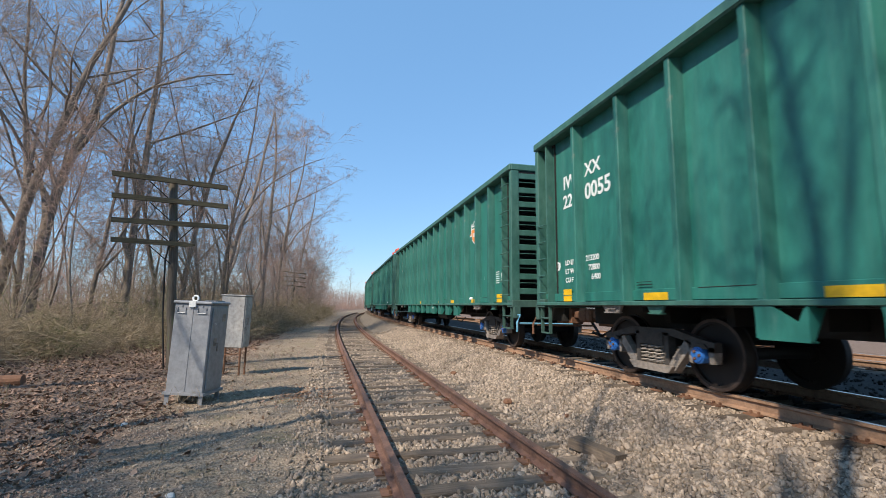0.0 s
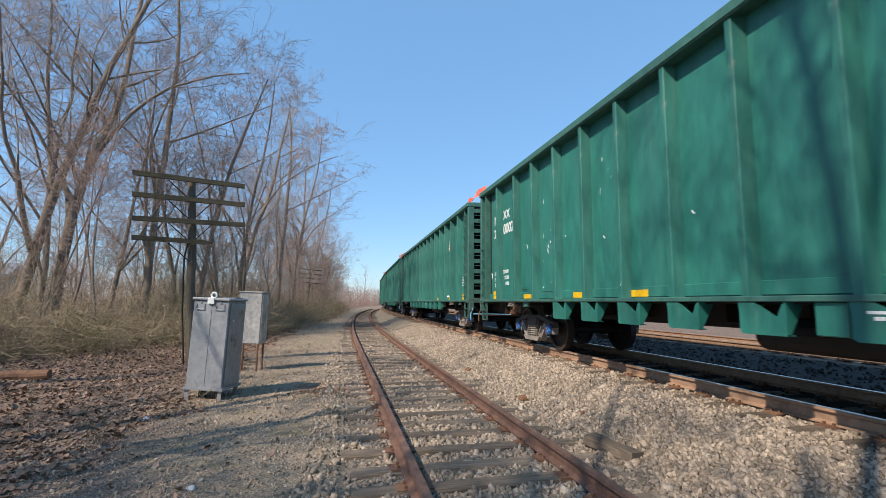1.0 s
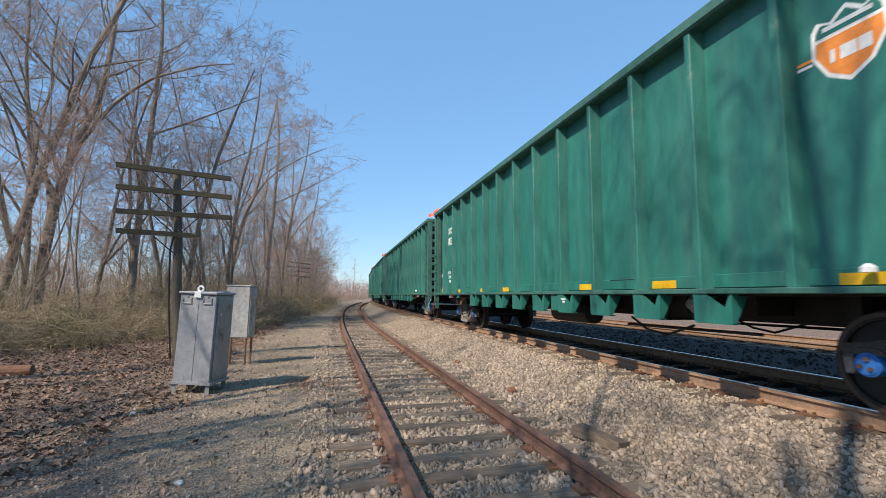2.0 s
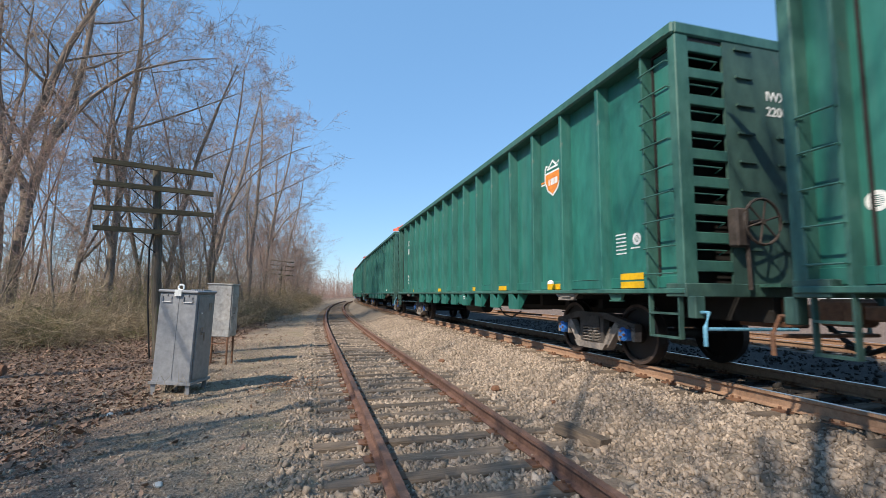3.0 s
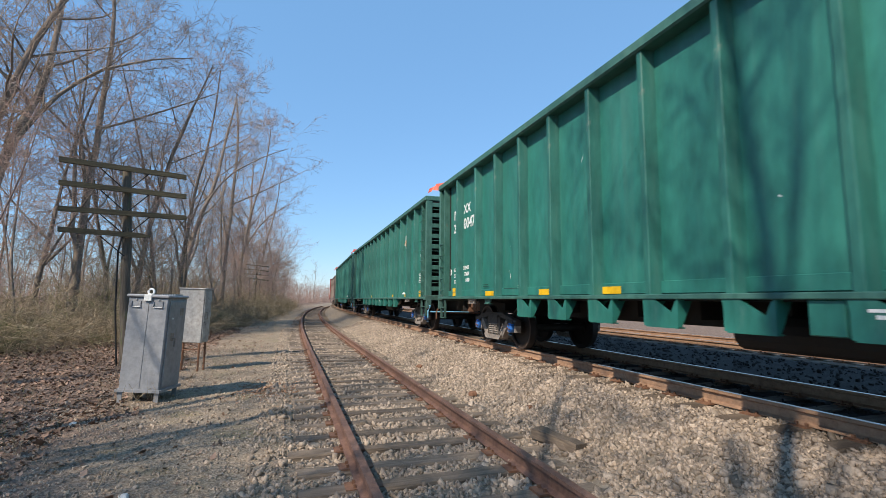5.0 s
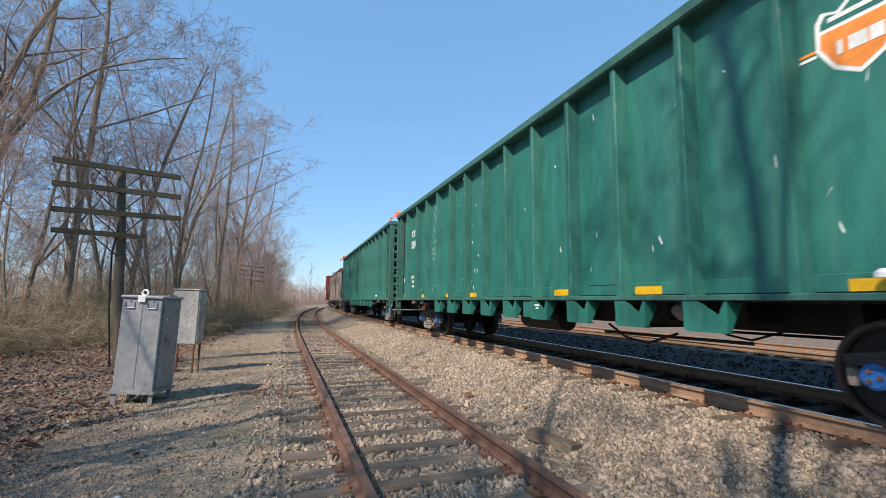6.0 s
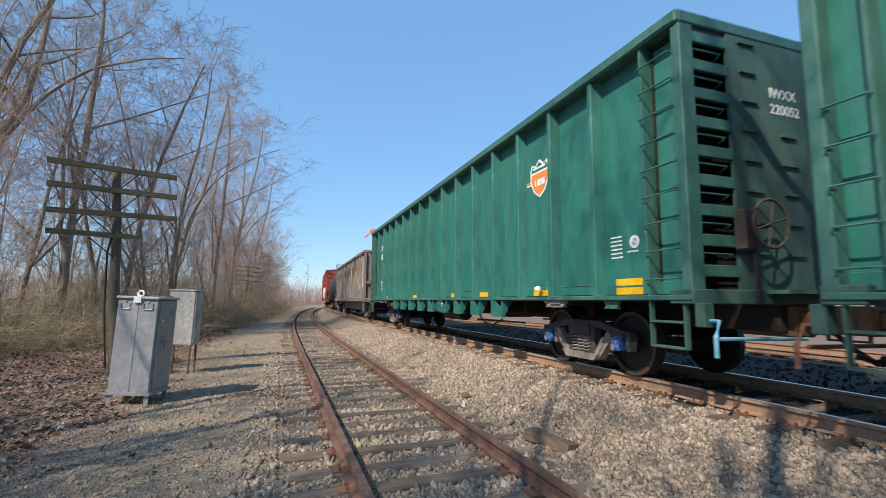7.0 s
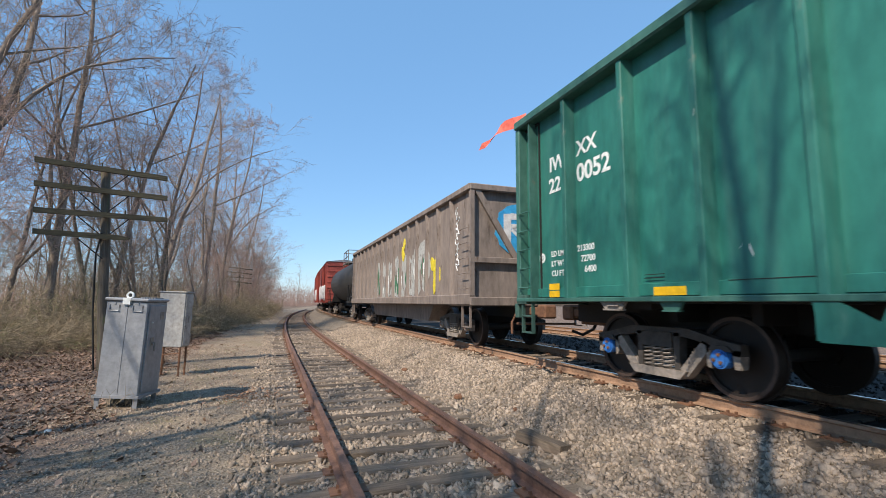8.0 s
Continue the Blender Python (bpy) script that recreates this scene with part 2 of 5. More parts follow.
def on_main(s):
    y = float(np.interp(s, s_table, ys_table))
    return Vector((MAIN_X + bend(y), y, MAIN_Z))


def toe(y):
    """Where the main line's ballast shoulder meets the siding."""
    return 2.85 + max(0.0, min(siding_bend(y) - bend(y), 1.2))


def step(a, b, x):
    t = min(1.0, max(0.0, (x - a) / (b - a)))
    return t * t * (3 - 2 * t)


def ground_z(x, y):
    u = x - bend(y)
    z = 0.38 * step(toe(y), 4.35, u) - 0.75 * step(14.0, 16.5, u)
    woods = step(-3.5, -9.0, x - min(bend(y), 12))
    z += 0.25 * woods + 0.10 * woods * noise.noise((x * 0.25, y * 0.25, 3.1)) * 2
    rough = 0.016 if u > 2.9 else 0.022
    z += rough * noise.noise((x * 1.3, y * 1.3, 0.0)) + 0.012 * noise.noise((x * 5, y * 5, 7.0))
    if SIDING_X - 1.4 < x - siding_bend(y) < SIDING_X + 1.3:
        z -= 0.03
    return z


def spaced(a, b, fine0, fine1, fine, growth=1.14):
    mid = list(np.arange(fine0, fine1, fine))
    up, d = [], fine
    while (up[-1] if up else fine1) < b:
        d *= growth
        up.append((up[-1] if up else fine1) + d)
    down, d = [], fine
    while (down[-1] if down else fine0) > a:
        d *= growth
        down.append((down[-1] if down else fine0) - d)
    return down[::-1] + mid + up


def build_ground():
    us, ys = spaced(-600, 600, -6, 6.5, 0.12), spaced(-250, 1500, 1.0, 15.0, 0.12, 1.09)
    nu, ny = len(us), len(ys)
    co = np.zeros((ny, nu, 3), dtype=np.float32)
    litter = np.zeros((ny, nu), dtype=np.float32)
    ballast = np.zeros((ny, nu), dtype=np.float32)
    train_shade = np.zeros((ny, nu), dtype=np.float32)
    for j, y in enumerate(ys):
        off = bend(min(y, 300))
        for i, u in enumerate(us):
            x = u + off
            co[j, i] = (x, y, ground_z(x, min(y, 300)) if abs(u) < 60 else (0.25 if u < 0 else -0.37))
            w = noise.noise((x * 0.6, y * 0.6, 5.0)) * 0.9
            litter[j, i] = step(-1.3, -3.2, u + 1.2 * w - (0.9 if y < 7 else 0) + (0.3 if y < 14 else 0)) if u < 11 else step(14, 15, u)
            # belt under and behind the train where its shade is painted in
            train_shade[j, i] = step(5.0, 5.35, u + 0.1 * w) * (1 - step(10.2, 10.8, u))
            ballast[j, i] = step(-0.2, 0.5, u + 0.4 * w) * (1 - step(13.8, 14.6, u))
    k = (np.arange(ny - 1)[:, None] * nu + np.arange(nu - 1)[None, :]).ravel()
    tris = np.concatenate([np.stack([k, k + 1, k + nu + 1], 1), np.stack([k, k + nu + 1, k + nu], 1)])
    m = bpy.data.materials.new("ground_gravel_and_litter")
    m.use_nodes = True
    nt = m.node_tree
    b = nt.nodes["Principled BSDF"]
    b.inputs["Specular IOR Level"].default_value = 0.2
    co_n = stretched(nt, 1, 1, 1)
    at = {}
    for key in ("litter", "ballast", "train_shade"):
        a = nt.nodes.new("ShaderNodeAttribute")
        a.attribute_name = key
        at[key] = a.outputs["Fac"]
    big, mid, fine = noise_node(nt, co_n, 0.7, 5), noise_node(nt, co_n, 6, 6, 0.7), noise_node(nt, co_n, 40, 5, 0.75)
    vor = nt.nodes.new("ShaderNodeTexVoronoi")
    vor.inputs["Scale"].default_value = 19.0
    nt.links.new(co_n, vor.inputs["Vector"])
    dirt = mixed(nt, 0.68, ramp(nt, big, [(0.35, (0.16, 0.115, 0.075)), (0.65, (0.30, 0.225, 0.15))]), ramp(nt, fine, [(0.38, (0.06, 0.045, 0.032)), (0.62, (0.46, 0.37, 0.275))]))
    grass = ramp(nt, noise_node(nt, co_n, 1.1, 4), [(0.52, (0, 0, 0)), (0.68, (0.6, 0.6, 0.6))])
    dirt = mixed(nt, grass, dirt, (0.19, 0.16, 0.085))
    stones = mixed(nt, 0.6, ramp(nt, vor.outputs["Color"], [(0.1, (0.08, 0.063, 0.047)), (0.9, (0.38, 0.31, 0.235))]), ramp(nt, mid, [(0.35, (0.09, 0.072, 0.054)), (0.65, (0.31, 0.253, 0.193))]))
    leaf = mixed(nt, 0.6, ramp(nt, mid, [(0.35, (0.06, 0.038, 0.028)), (0.65, (0.21, 0.145, 0.108))]), ramp(nt, fine, [(0.4, (0.05, 0.034, 0.025)), (0.6, (0.36, 0.26, 0.195))]))
    col = mixed(nt, at["ballast"], dirt, stones)
    col = mixed(nt, at["litter"], col, leaf)
    # near-black ground colour stands in for the deep shade beneath the cars
    col = mixed(nt, at["train_shade"], col, (0.03, 0.027, 0.025))
    nt.links.new(col, b.inputs["Base Color"])
    b.inputs["Roughness"].default_value = 0.95
    bp = nt.nodes.new("ShaderNodeBump")
    bp.inputs["Strength"].default_value, bp.inputs["Distance"].default_value = 0.8, 0.03
    nt.links.new(mixed(nt, 0.5, mid, vor.outputs["Distance"]), bp.inputs["Height"])
    nt.links.new(bp.outputs["Normal"], b.inputs["Normal"])
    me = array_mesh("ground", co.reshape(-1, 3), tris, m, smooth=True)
    for key, data in (("litter", litter), ("ballast", ballast), ("train_shade", train_shade)):
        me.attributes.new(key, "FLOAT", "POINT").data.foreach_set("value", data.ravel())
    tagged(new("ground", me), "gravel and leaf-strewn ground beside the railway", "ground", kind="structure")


build_ground()

# ---------- tracks ----------
RAIL_PROFILE = [(-0.036, 0.0), (0.036, 0.0), (0.038, -0.03), (0.010, -0.045), (0.009, -0.125), (0.07, -0.142), (0.07, -0.153), (-0.07, -0.153), (-0.07, -0.142), (-0.009, -0.125), (-0.010, -0.045), (-0.038, -0.03)]


def rail_mesh(name, x_of, z, y0, y1, material, scale=1.0):
    n = len(RAIL_PROFILE)
    sh = Shape()
    ys = list(np.arange(y0, min(y1, 60), 1.0)) + list(np.arange(max(60, y0), y1 + 1, 3.0))
    for y in ys:
        sh.v += [(x_of(y) + u * scale, y, z + w * scale) for u, w in RAIL_PROFILE]
    for k in range(len(ys) - 1):
        sh.f += [(k * n + i, k * n + (i + 1) % n, k * n + n + (i + 1) % n, k * n + n + i) for i in range(n)]
    me = sh.mesh(name, material)
    return me


def tie_meshes(kind):
    out = []
    for k in range(6):
        rng = random.Random(50 + k)
        half, w, h = 1.29 + rng.uniform(-0.05, 0.05), 0.11 + rng.uniform(-0.012, 0.01), 0.17
        sh = Shape()
        nseg = 9
        for i in range(nseg + 1):
            x = -half + 2 * half * i / nseg
            j = [rng.uniform(-0.012, 0.012) for _ in range(5)]
            sh.v += [(x, -w + j[0], -h), (x, -w + j[1], -0.015 + j[4] * 0.4), (x, -w + 0.018, j[4] * 0.5), (x, w - 0.018, j[3] * 0.5), (x, w + j[2], -0.015), (x, w, -h)]
        for i in range(nseg):
            sh.f += [(i * 6 + q, i * 6 + (q + 1) % 6, i * 6 + 6 + (q + 1) % 6, i * 6 + 6 + q) for q in range(6)]
        sh.f += [tuple(range(6)), tuple(range(nseg * 6 + 5, nseg * 6 - 1, -1))]
        out.append(sh.mesh("tie", TIE))
    return out


def build_track(name, label, x_of, top, y0, y1, rail_material, ties, spacing, single, shiny):
    track = thing(name, pose(0, 0, 0), label, "railway track", kind="structure")
    for side in (-1, 1):
        r = part("rail", rail_mesh("rail", lambda y: x_of(y) + side * GAUGE / 2, top, y0, y1, rail_material), rail_material, track)
        if shiny:
            sh = Shape()
            ys = list(np.arange(y0, y1, 2.0))
            for y in ys:
                x = x_of(y) + side * GAUGE / 2
                sh.v += [(x - 0.027, y, top + 0.003), (x + 0.027, y, top + 0.003)]
            sh.f = [(2 * k, 2 * k + 1, 2 * k + 3, 2 * k + 2) for k in range(len(ys) - 1)]
            part("running_surface", sh, RAIL_TOP, r, "polished running surface")
    rng = random.Random(9)
    plate = Shape()
    y, count = y0, 0
    rest_v, rest_f = [], []
    while y < y1:
        d = (x_of(y + 0.5) - x_of(y - 0.5))
        ang = -math.degrees(math.atan(d)) + rng.uniform(-1.4, 1.4)
        x = x_of(y) + rng.uniform(-0.05, 0.05)
        m = pose(x, y, top - 0.165 + rng.uniform(-0.012, 0.008), rng.uniform(-1.5, 1.5), 0, ang)
        me = ties[rng.randrange(len(ties))]
        if single[0] <= y <= single[1]:
            part("tie", me, TIE, track, at=m)
            for side in (-1, 1):
                plate.box(*(x_of(y) + side * GAUGE / 2 + q for q in (-0.16, 0.16)), y - 0.09, y + 0.09, top - 0.17, top - 0.150)
                for q, w in ((-0.085, 0.05), (0.085, -0.05), (0.085, 0.05), (-0.085, -0.05)):
                    px = x_of(y) + side * GAUGE / 2 + q
                    plate.box(px - 0.012, px + 0.012, y + w - 0.012, y + w + 0.012, top - 0.15, top - 0.122)
        else:
            n0 = len(rest_v)
            rest_v += [m @ v.co for v in me.vertices]
            rest_f += [tuple(i + n0 for i in p.vertices) for p in me.polygons]
        y += spacing + rng.uniform(-0.05, 0.05)
    part("tie_plates", plate, RUSTY, track, "rusty tie plates and spikes")
    if rest_v:
        sh = Shape()
        sh.v, sh.f = [tuple(v) for v in rest_v], rest_f
        tagged(part("far_ties", sh, TIE, track), kind="stuff")
    return track


TIES = tie_meshes("tie")


def siding_x(y):
    return SIDING_X + siding_bend(y)


def main_x(y):
    return MAIN_X + bend(y)


def far_main_x(y):
    return FAR_MAIN_X + bend(y)


siding = build_track("siding_track", "rusty disused siding with weathered wooden ties", siding_x, SIDING_Z, -10, 100, RAIL, TIES, 0.53, (1.5, 75), False)
main_line = build_track("main_track", "main line on raised ballast with brown rails", main_x, MAIN_Z, -40, 260, RAIL_MAIN, TIES, 0.54, (0.0, 60), True)
far_line = build_track("far_main_track", "second main line on ballast behind the train", far_main_x, MAIN_Z, -40, 200, RAIL_MAIN, TIES, 0.56, (0.5, 25), True)

# ---------- train parts ----------
SPEED, PITCH = 15.0, 19.8
HALF = 9.28           # half the gondola body's length
SIDE = 1.57           # half its width over the posts
SHEET = 1.40          # half its width over the side sheets
SILL, TOP = 1.09, 4.22
TRUCK_AT = 6.62
WHEEL_R = 0.457


def ring(sh, x0, x1, r0, r1, n=28):
    """A ring about the x axis between two radii."""
    v = []
    for x, r in ((x0, r0), (x0, r1), (x1, r1), (x1, r0)):
        v += [(x, r * math.cos(k * math.tau / n), r * math.sin(k * math.tau / n)) for k in range(n)]
    f = []
    for a in range(4):
        b = (a + 1) % 4
        f += [(a * n + k, a * n + (k + 1) % n, b * n + (k + 1) % n, b * n + k) for k in range(n)]
    return sh.add(v, f)


def disc(sh, x0, x1, r, n=24, centre=(0, 0)):
    return sh.prism([(centre[0] + r * math.cos(k * math.tau / n), centre[1] + r * math.sin(k * math.tau / n)) for k in range(n)], x0, x1, "x")


def lettering(text, size, material, spacing=1.0):
    cu = bpy.data.curves.new("lettering", "FONT")
    cu.body, cu.size, cu.extrude, cu.space_character = text, size, 0.002, spacing
    cu.offset = size * 0.022
    ob = bpy.data.objects.new("lettering", cu)
    scene.collection.objects.link(ob)
    me = bpy.data.meshes.new_from_object(ob.evaluated_get(bpy.context.evaluated_depsgraph_get()))
    bpy.data.objects.remove(ob)
    bpy.data.curves.remove(cu)
    me.materials.clear()
    me.materials.append(material)
    return me


def joined(name, meshes):
    """One mesh of several, each keeping its material."""
    me = bpy.data.meshes.new(name)
    bm = bmesh.new()
    mats = []
    for m in meshes:
        n0 = len(bm.faces)
        bm.from_mesh(m)
        bm.faces.ensure_lookup_table()
        for f in bm.faces[n0:]:
            f.material_index = len(mats)
        mats.append(m.materials[0])
    bm.to_mesh(me)
    bm.free()
    for m in mats:
        me.materials.append(m)
    return me


def wheelset_meshes():
    axle = Shape()
    disc(axle, -1.02, 1.02, 0.075, 16)
    wheel = Shape()
    ring(wheel, -0.05, 0.08, WHEEL_R - 0.075, WHEEL_R, 36)
    ring(wheel, -0.065, -0.05, WHEEL_R - 0.06, WHEEL_R + 0.025, 36)
    ring(wheel, 0.005, 0.035, 0.12, WHEEL_R - 0.07)
    ring(wheel, -0.03, 0.12, 0.07, 0.135)
    rim = Shape()
    ring(rim, 0.079, 0.083, WHEEL_R - 0.045, WHEEL_R - 0.006, 40)
    cap = Shape()
    disc(cap, 0.98, 1.10, 0.105, 20)
    disc(cap, 1.10, 1.115, 0.085, 20)
    bolts = Shape()
    for k in range(3):
        a = k * math.tau / 3
        disc(bolts, 1.115, 1.135, 0.02, 6, (0.05 * math.cos(a), 0.05 * math.sin(a)))
    return axle.mesh("wheelset", BLACK), joined("wheel", [wheel.mesh("wheel", WHEEL), rim.mesh("rim", TREAD)]), joined("bearing_cap", [cap.mesh("cap", BLUE), bolts.mesh("bolts", RUSTY)])


def side_frame_shape():
    """One cast side frame lying in the plane x = 0, arched over two axles 1.78 m apart."""
    sh, low = Shape(), Shape()
    a, b = -0.06, 0.06
    top = [(-1.12, 0.50), (-1.12, 0.62), (-0.86, 0.66), (-0.45, 0.76), (0.45, 0.76), (0.86, 0.66), (1.12, 0.62), (1.12, 0.50), (1.02, 0.50), (1.02, 0.56), (0.76, 0.56), (0.62, 0.62), (0.40, 0.66), (-0.40, 0.66), (-0.62, 0.62), (-0.76, 0.56), (-1.02, 0.56), (-1.02, 0.50)]
    sh.prism(top, a, b, "x")
    for s in (-1, 1):
        low.prism([(s * 0.78, 0.58), (s * 0.66, 0.64), (s * 0.30, 0.24), (s * 0.44, 0.20)], a, b, "x")      # slanting leg
        sh.prism([(s * 0.34, 0.70), (s * 0.25, 0.70), (s * 0.25, 0.24), (s * 0.34, 0.24)], a, b, "x")      # column
        low.prism([(s * 1.02, 0.56), (s * 1.12, 0.56), (s * 1.10, 0.36), (s * 1.04, 0.36)], a, b, "x")      # pedestal jaw
        low.prism([(s * 0.70, 0.58), (s * 0.77, 0.58), (s * 0.76, 0.34), (s * 0.71, 0.36)], a, b, "x")
        sh.prism([(s * 0.74, 0.54), (s * 1.04, 0.54), (s * 0.98, 0.60), (s * 0.80, 0.60)], a - 0.03, b + 0.03, "x")
    low.prism([(-0.46, 0.26), (0.46, 0.26), (0.36, 0.16), (-0.36, 0.16)], a - 0.05, b + 0.05, "x")            # spring seat
    sh.prism([(-0.24, 0.70), (0.24, 0.70), (0.24, 0.52), (-0.24, 0.52)], a - 0.02, b + 0.02, "x")            # bolster end
    for k in range(6):
        low.box(a - 0.064, a - 0.06, -0.62 + k * 0.028, -0.602 + k * 0.028, 0.50 - k * 0.036, 0.545 - k * 0.036)      # cast letters
    # upper members coloured as shaded by the body, lower ones as sunlit
    return joined("side_frame", [sh.mesh("arch", FRAME_SHADED), low.mesh("casting", TRUCK)])


def spring_shape():
    sh = Shape()
    pts = []
    for k in range(5 * 10 + 1):
        t = k / 10
        pts.append((0.062 * math.cos(t * math.tau), 0.062 * math.sin(t * math.tau), 0.27 + 0.05 * t))
    sh.tube(pts, 0.013, 5)
    return sh


AXLE_MESH, WHEEL_MESH, CAP_MESH = wheelset_meshes()
CAP_PLAIN = CAP_MESH.copy()
CAP_PLAIN.materials[0] = TRUCK
FRAME_MESH = side_frame_shape()
SPRING_MESH = spring_shape().mesh("spring", TRUCK)
BOLSTER_MESH = Shape().box(-1.0, 1.0, -0.2, 0.2, 0.5, 0.72, 0.03).box(-0.2, 0.2, -0.2, 0.2, 0.72, 0.95).mesh("bolster", BLACK)
BRAKE_MESH = Shape().box(-0.95, 0.95, -0.05, 0.05, 0.34, 0.44, 0.01).mesh("brake_beam", BLACK)


def add_truck(car, y, cap_mesh=None):
    """A two-axle truck under a car; its wheelsets are keyed later."""
    truck = part("truck", BOLSTER_MESH, BLACK, car, "cast steel truck", at=(0, y, 0))
    for s in (-1, 1):
        part("side_frame", FRAME_MESH, FRAME_SHADED, truck, at=(s * 1.0, 0, 0))
        for yc in (-0.15, 0.0, 0.15):
            part("spring", SPRING_MESH, TRUCK, truck, at=(s * 1.04, yc, 0))
    for yy in (-0.42, 0.42):
        part("brake_beam", BRAKE_MESH, BLACK, truck, at=(0, yy, 0))
    for yy in (-0.89, 0.89):
        axle = part("wheelset", AXLE_MESH, BLACK, car, at=(0, y + yy, WHEEL_R))
        for s, turn in ((1, 0), (-1, 180)):
            part("wheel", WHEEL_MESH, WHEEL, axle, at=pose(s * 0.75, 0, 0, 0, 0, turn))
            part("bearing_cap", cap_mesh or CAP_MESH, BLUE, axle, "" if cap_mesh else "blue bearing end cap", at=pose(0, 0, 0, 0, 0, turn))
    return truck


# ---------- green gondola ----------
RIB_STEP = (2 * HALF - 3.24) / 14
RIBS = [-HALF + 1.62 + RIB_STEP * k for k in range(14)] + [HALF - 1.46]


def gusset_shape(side):
    """A bent plate that carries the side sheet, hung under the sill, with a notch cut below it."""
    x, i = side * SIDE, -side
    t, b = SILL - 0.02, SILL - 0.33
    sh = Shape()
    lo, hi = sorted((x, x + i * 0.02))
    sh.prism([(0.09, t), (-0.10, t), (-0.35, t - 0.15), (-0.41, t - 0.02), (-0.45, t - 0.02), (-0.44, b), (0.05, b)], lo, hi, "x")
    # flanges running inwards
    for y, w in ((0.065, 0.34), (-0.435, 0.22)):
        sh.prism([(x, t), (x + i * w, t), (x + i * 0.05, b), (x, b)], y - 0.012, y + 0.012, "y")
    sh.box(min(x, x + i * 0.1), max(x, x + i * 0.1), -0.44, 0.05, b - 0.014, b)
    return sh


def build_gondola():
    car = thing("gondola_car", pose(0, 0, 0), "", "")
    # body: sheets with thickness, floor, inner walls
    for s in (-1, 1):
        a, b = sorted((s * (SHEET - 0.015), s * SHEET))
        part("side_sheet", Shape().box(a, b, -HALF + 0.10, HALF - 0.10, SILL, TOP), GREEN, car)
    part("floor_sheet", Shape().box(-SIDE + 0.1, SIDE - 0.1, -HALF + 0.8, HALF - 0.8, SILL - 0.04, SILL + 0.03), BLACK, car)
    for s in (-1, 1):
        x = s * SIDE
        inner = s * (SHEET - 0.02)
        a, b = sorted((inner, x + s * 0.02))
        ch = Shape().box(a - 0.02, b + 0.02, -HALF, HALF, TOP - 0.02, TOP + 0.14, 0.025)
        part("top_chord", ch, GREEN_WORN, car)
        a, b = sorted((s * (SIDE - 0.12), x + s * 0.015))
        part("side_sill", Shape().box(a, b, -HALF, HALF, SILL - 0.02, SILL + 0.04, 0.008), GREEN_WORN, car)
        a, b = sorted((s * SHEET, s * (SHEET + 0.03)))
        part("lower_band", Shape().box(a, b, -HALF + 0.1, HALF - 0.1, SILL + 0.05, SILL + 0.20, 0.006), GREEN, car)
    # posts: hat sections that stand out from the sheet
    for s in (-1, 1):
        rib = Shape()
        x0, x1 = s * (SHEET - 0.005), s * SIDE
        rib.prism([(x0, -0.085), (x1 - s * 0.01, -0.045), (x1, -0.036), (x1, 0.036), (x1 - s * 0.01, 0.045), (x0, 0.085)], SILL + 0.03, TOP - 0.02, "z")
        me = rib.mesh("rib", GREEN_RIB)
        for y in RIBS:
            part("rib", me, GREEN_RIB, car, at=(0, y, 0))
        post = Shape()
        a, b = sorted((s * (SHEET - 0.03), s * SIDE))
        post.box(a, b, -0.065, 0.065, SILL + 0.03, TOP - 0.02, 0.012)
        pm = post.mesh("corner_post", GREEN_WORN)
        for y in (-HALF + 0.06, HALF - 0.06):
            part("corner_post", pm, GREEN_WORN, car, at=(0, y, 0))
        gm = gusset_shape(s).mesh("gusset", GREEN)
        for y in RIBS[3:-3]:
            part("gusset", gm, GREEN, car, at=(0, y, 0))
    # ends: plate in the middle, open bays with bars at the corners
    for e in (-1, 1):
        ye = e * HALF
        a, b = sorted((ye, ye - e * 0.04))
        sh = Shape().box(-SIDE + 0.72, SIDE - 0.14, a, b, SILL + 0.1, TOP - 0.02)
        plate = part("end_plate", sh, GREEN_DIRTY, car)
        slots = Shape()
        for row in range(8):
            for col in range(3):
                if row >= 5 and col >= 1:
                    continue
                xx, zz = -0.55 + col * 0.62, SILL + 0.5 + row * 0.36
                a, b = sorted((ye + e * 0.002, ye + e * 0.03))
                slots.box(xx - 0.13, xx + 0.13, a, b, zz, zz + 0.03)
        tagged(part("stiffeners", slots, GREEN_DIRTY, plate), kind="stuff")
        sh = Shape()
        a, b = sorted((ye - e * 0.55, ye - e * 0.57))
        sh.box(-SIDE + 0.14, SIDE - 0.14, a, b, SILL, TOP - 0.05)
        sh.box(-SIDE + 0.14, SIDE - 0.14, *sorted((ye - e * 0.56, ye - e * 0.02)), TOP - 0.07, TOP - 0.03)
        part("inner_end", sh, BLACK, car)
        a, b = sorted((ye + e * 0.01, ye - e * 0.10))
        part("end_chord", Shape().box(-SIDE, SIDE, a, b, TOP - 0.02, TOP + 0.14, 0.02), GREEN_WORN, car)
        part("end_sill", Shape().box(-SIDE, SIDE, *sorted((ye + e * 0.02, ye - e * 0.3)), SILL - 0.06, SILL + 0.10, 0.01), GREEN_DIRTY, car)
        bar = Shape().box(-SIDE + 0.12, -SIDE + 0.72, *sorted((ye, ye - e * 0.05)), -0.066, 0.066, 0.008).mesh("end_bar", GREEN_WORN)
        grab = Shape().tube([(-SIDE + 0.18, ye - e * 0.12, -0.04), (-SIDE + 0.18, ye - e * 0.02, 0), (-SIDE + 0.64, ye - e * 0.02, 0), (-SIDE + 0.64, ye - e * 0.12, -0.04)], 0.010, 6).mesh("grab_iron", GREEN_WORN)
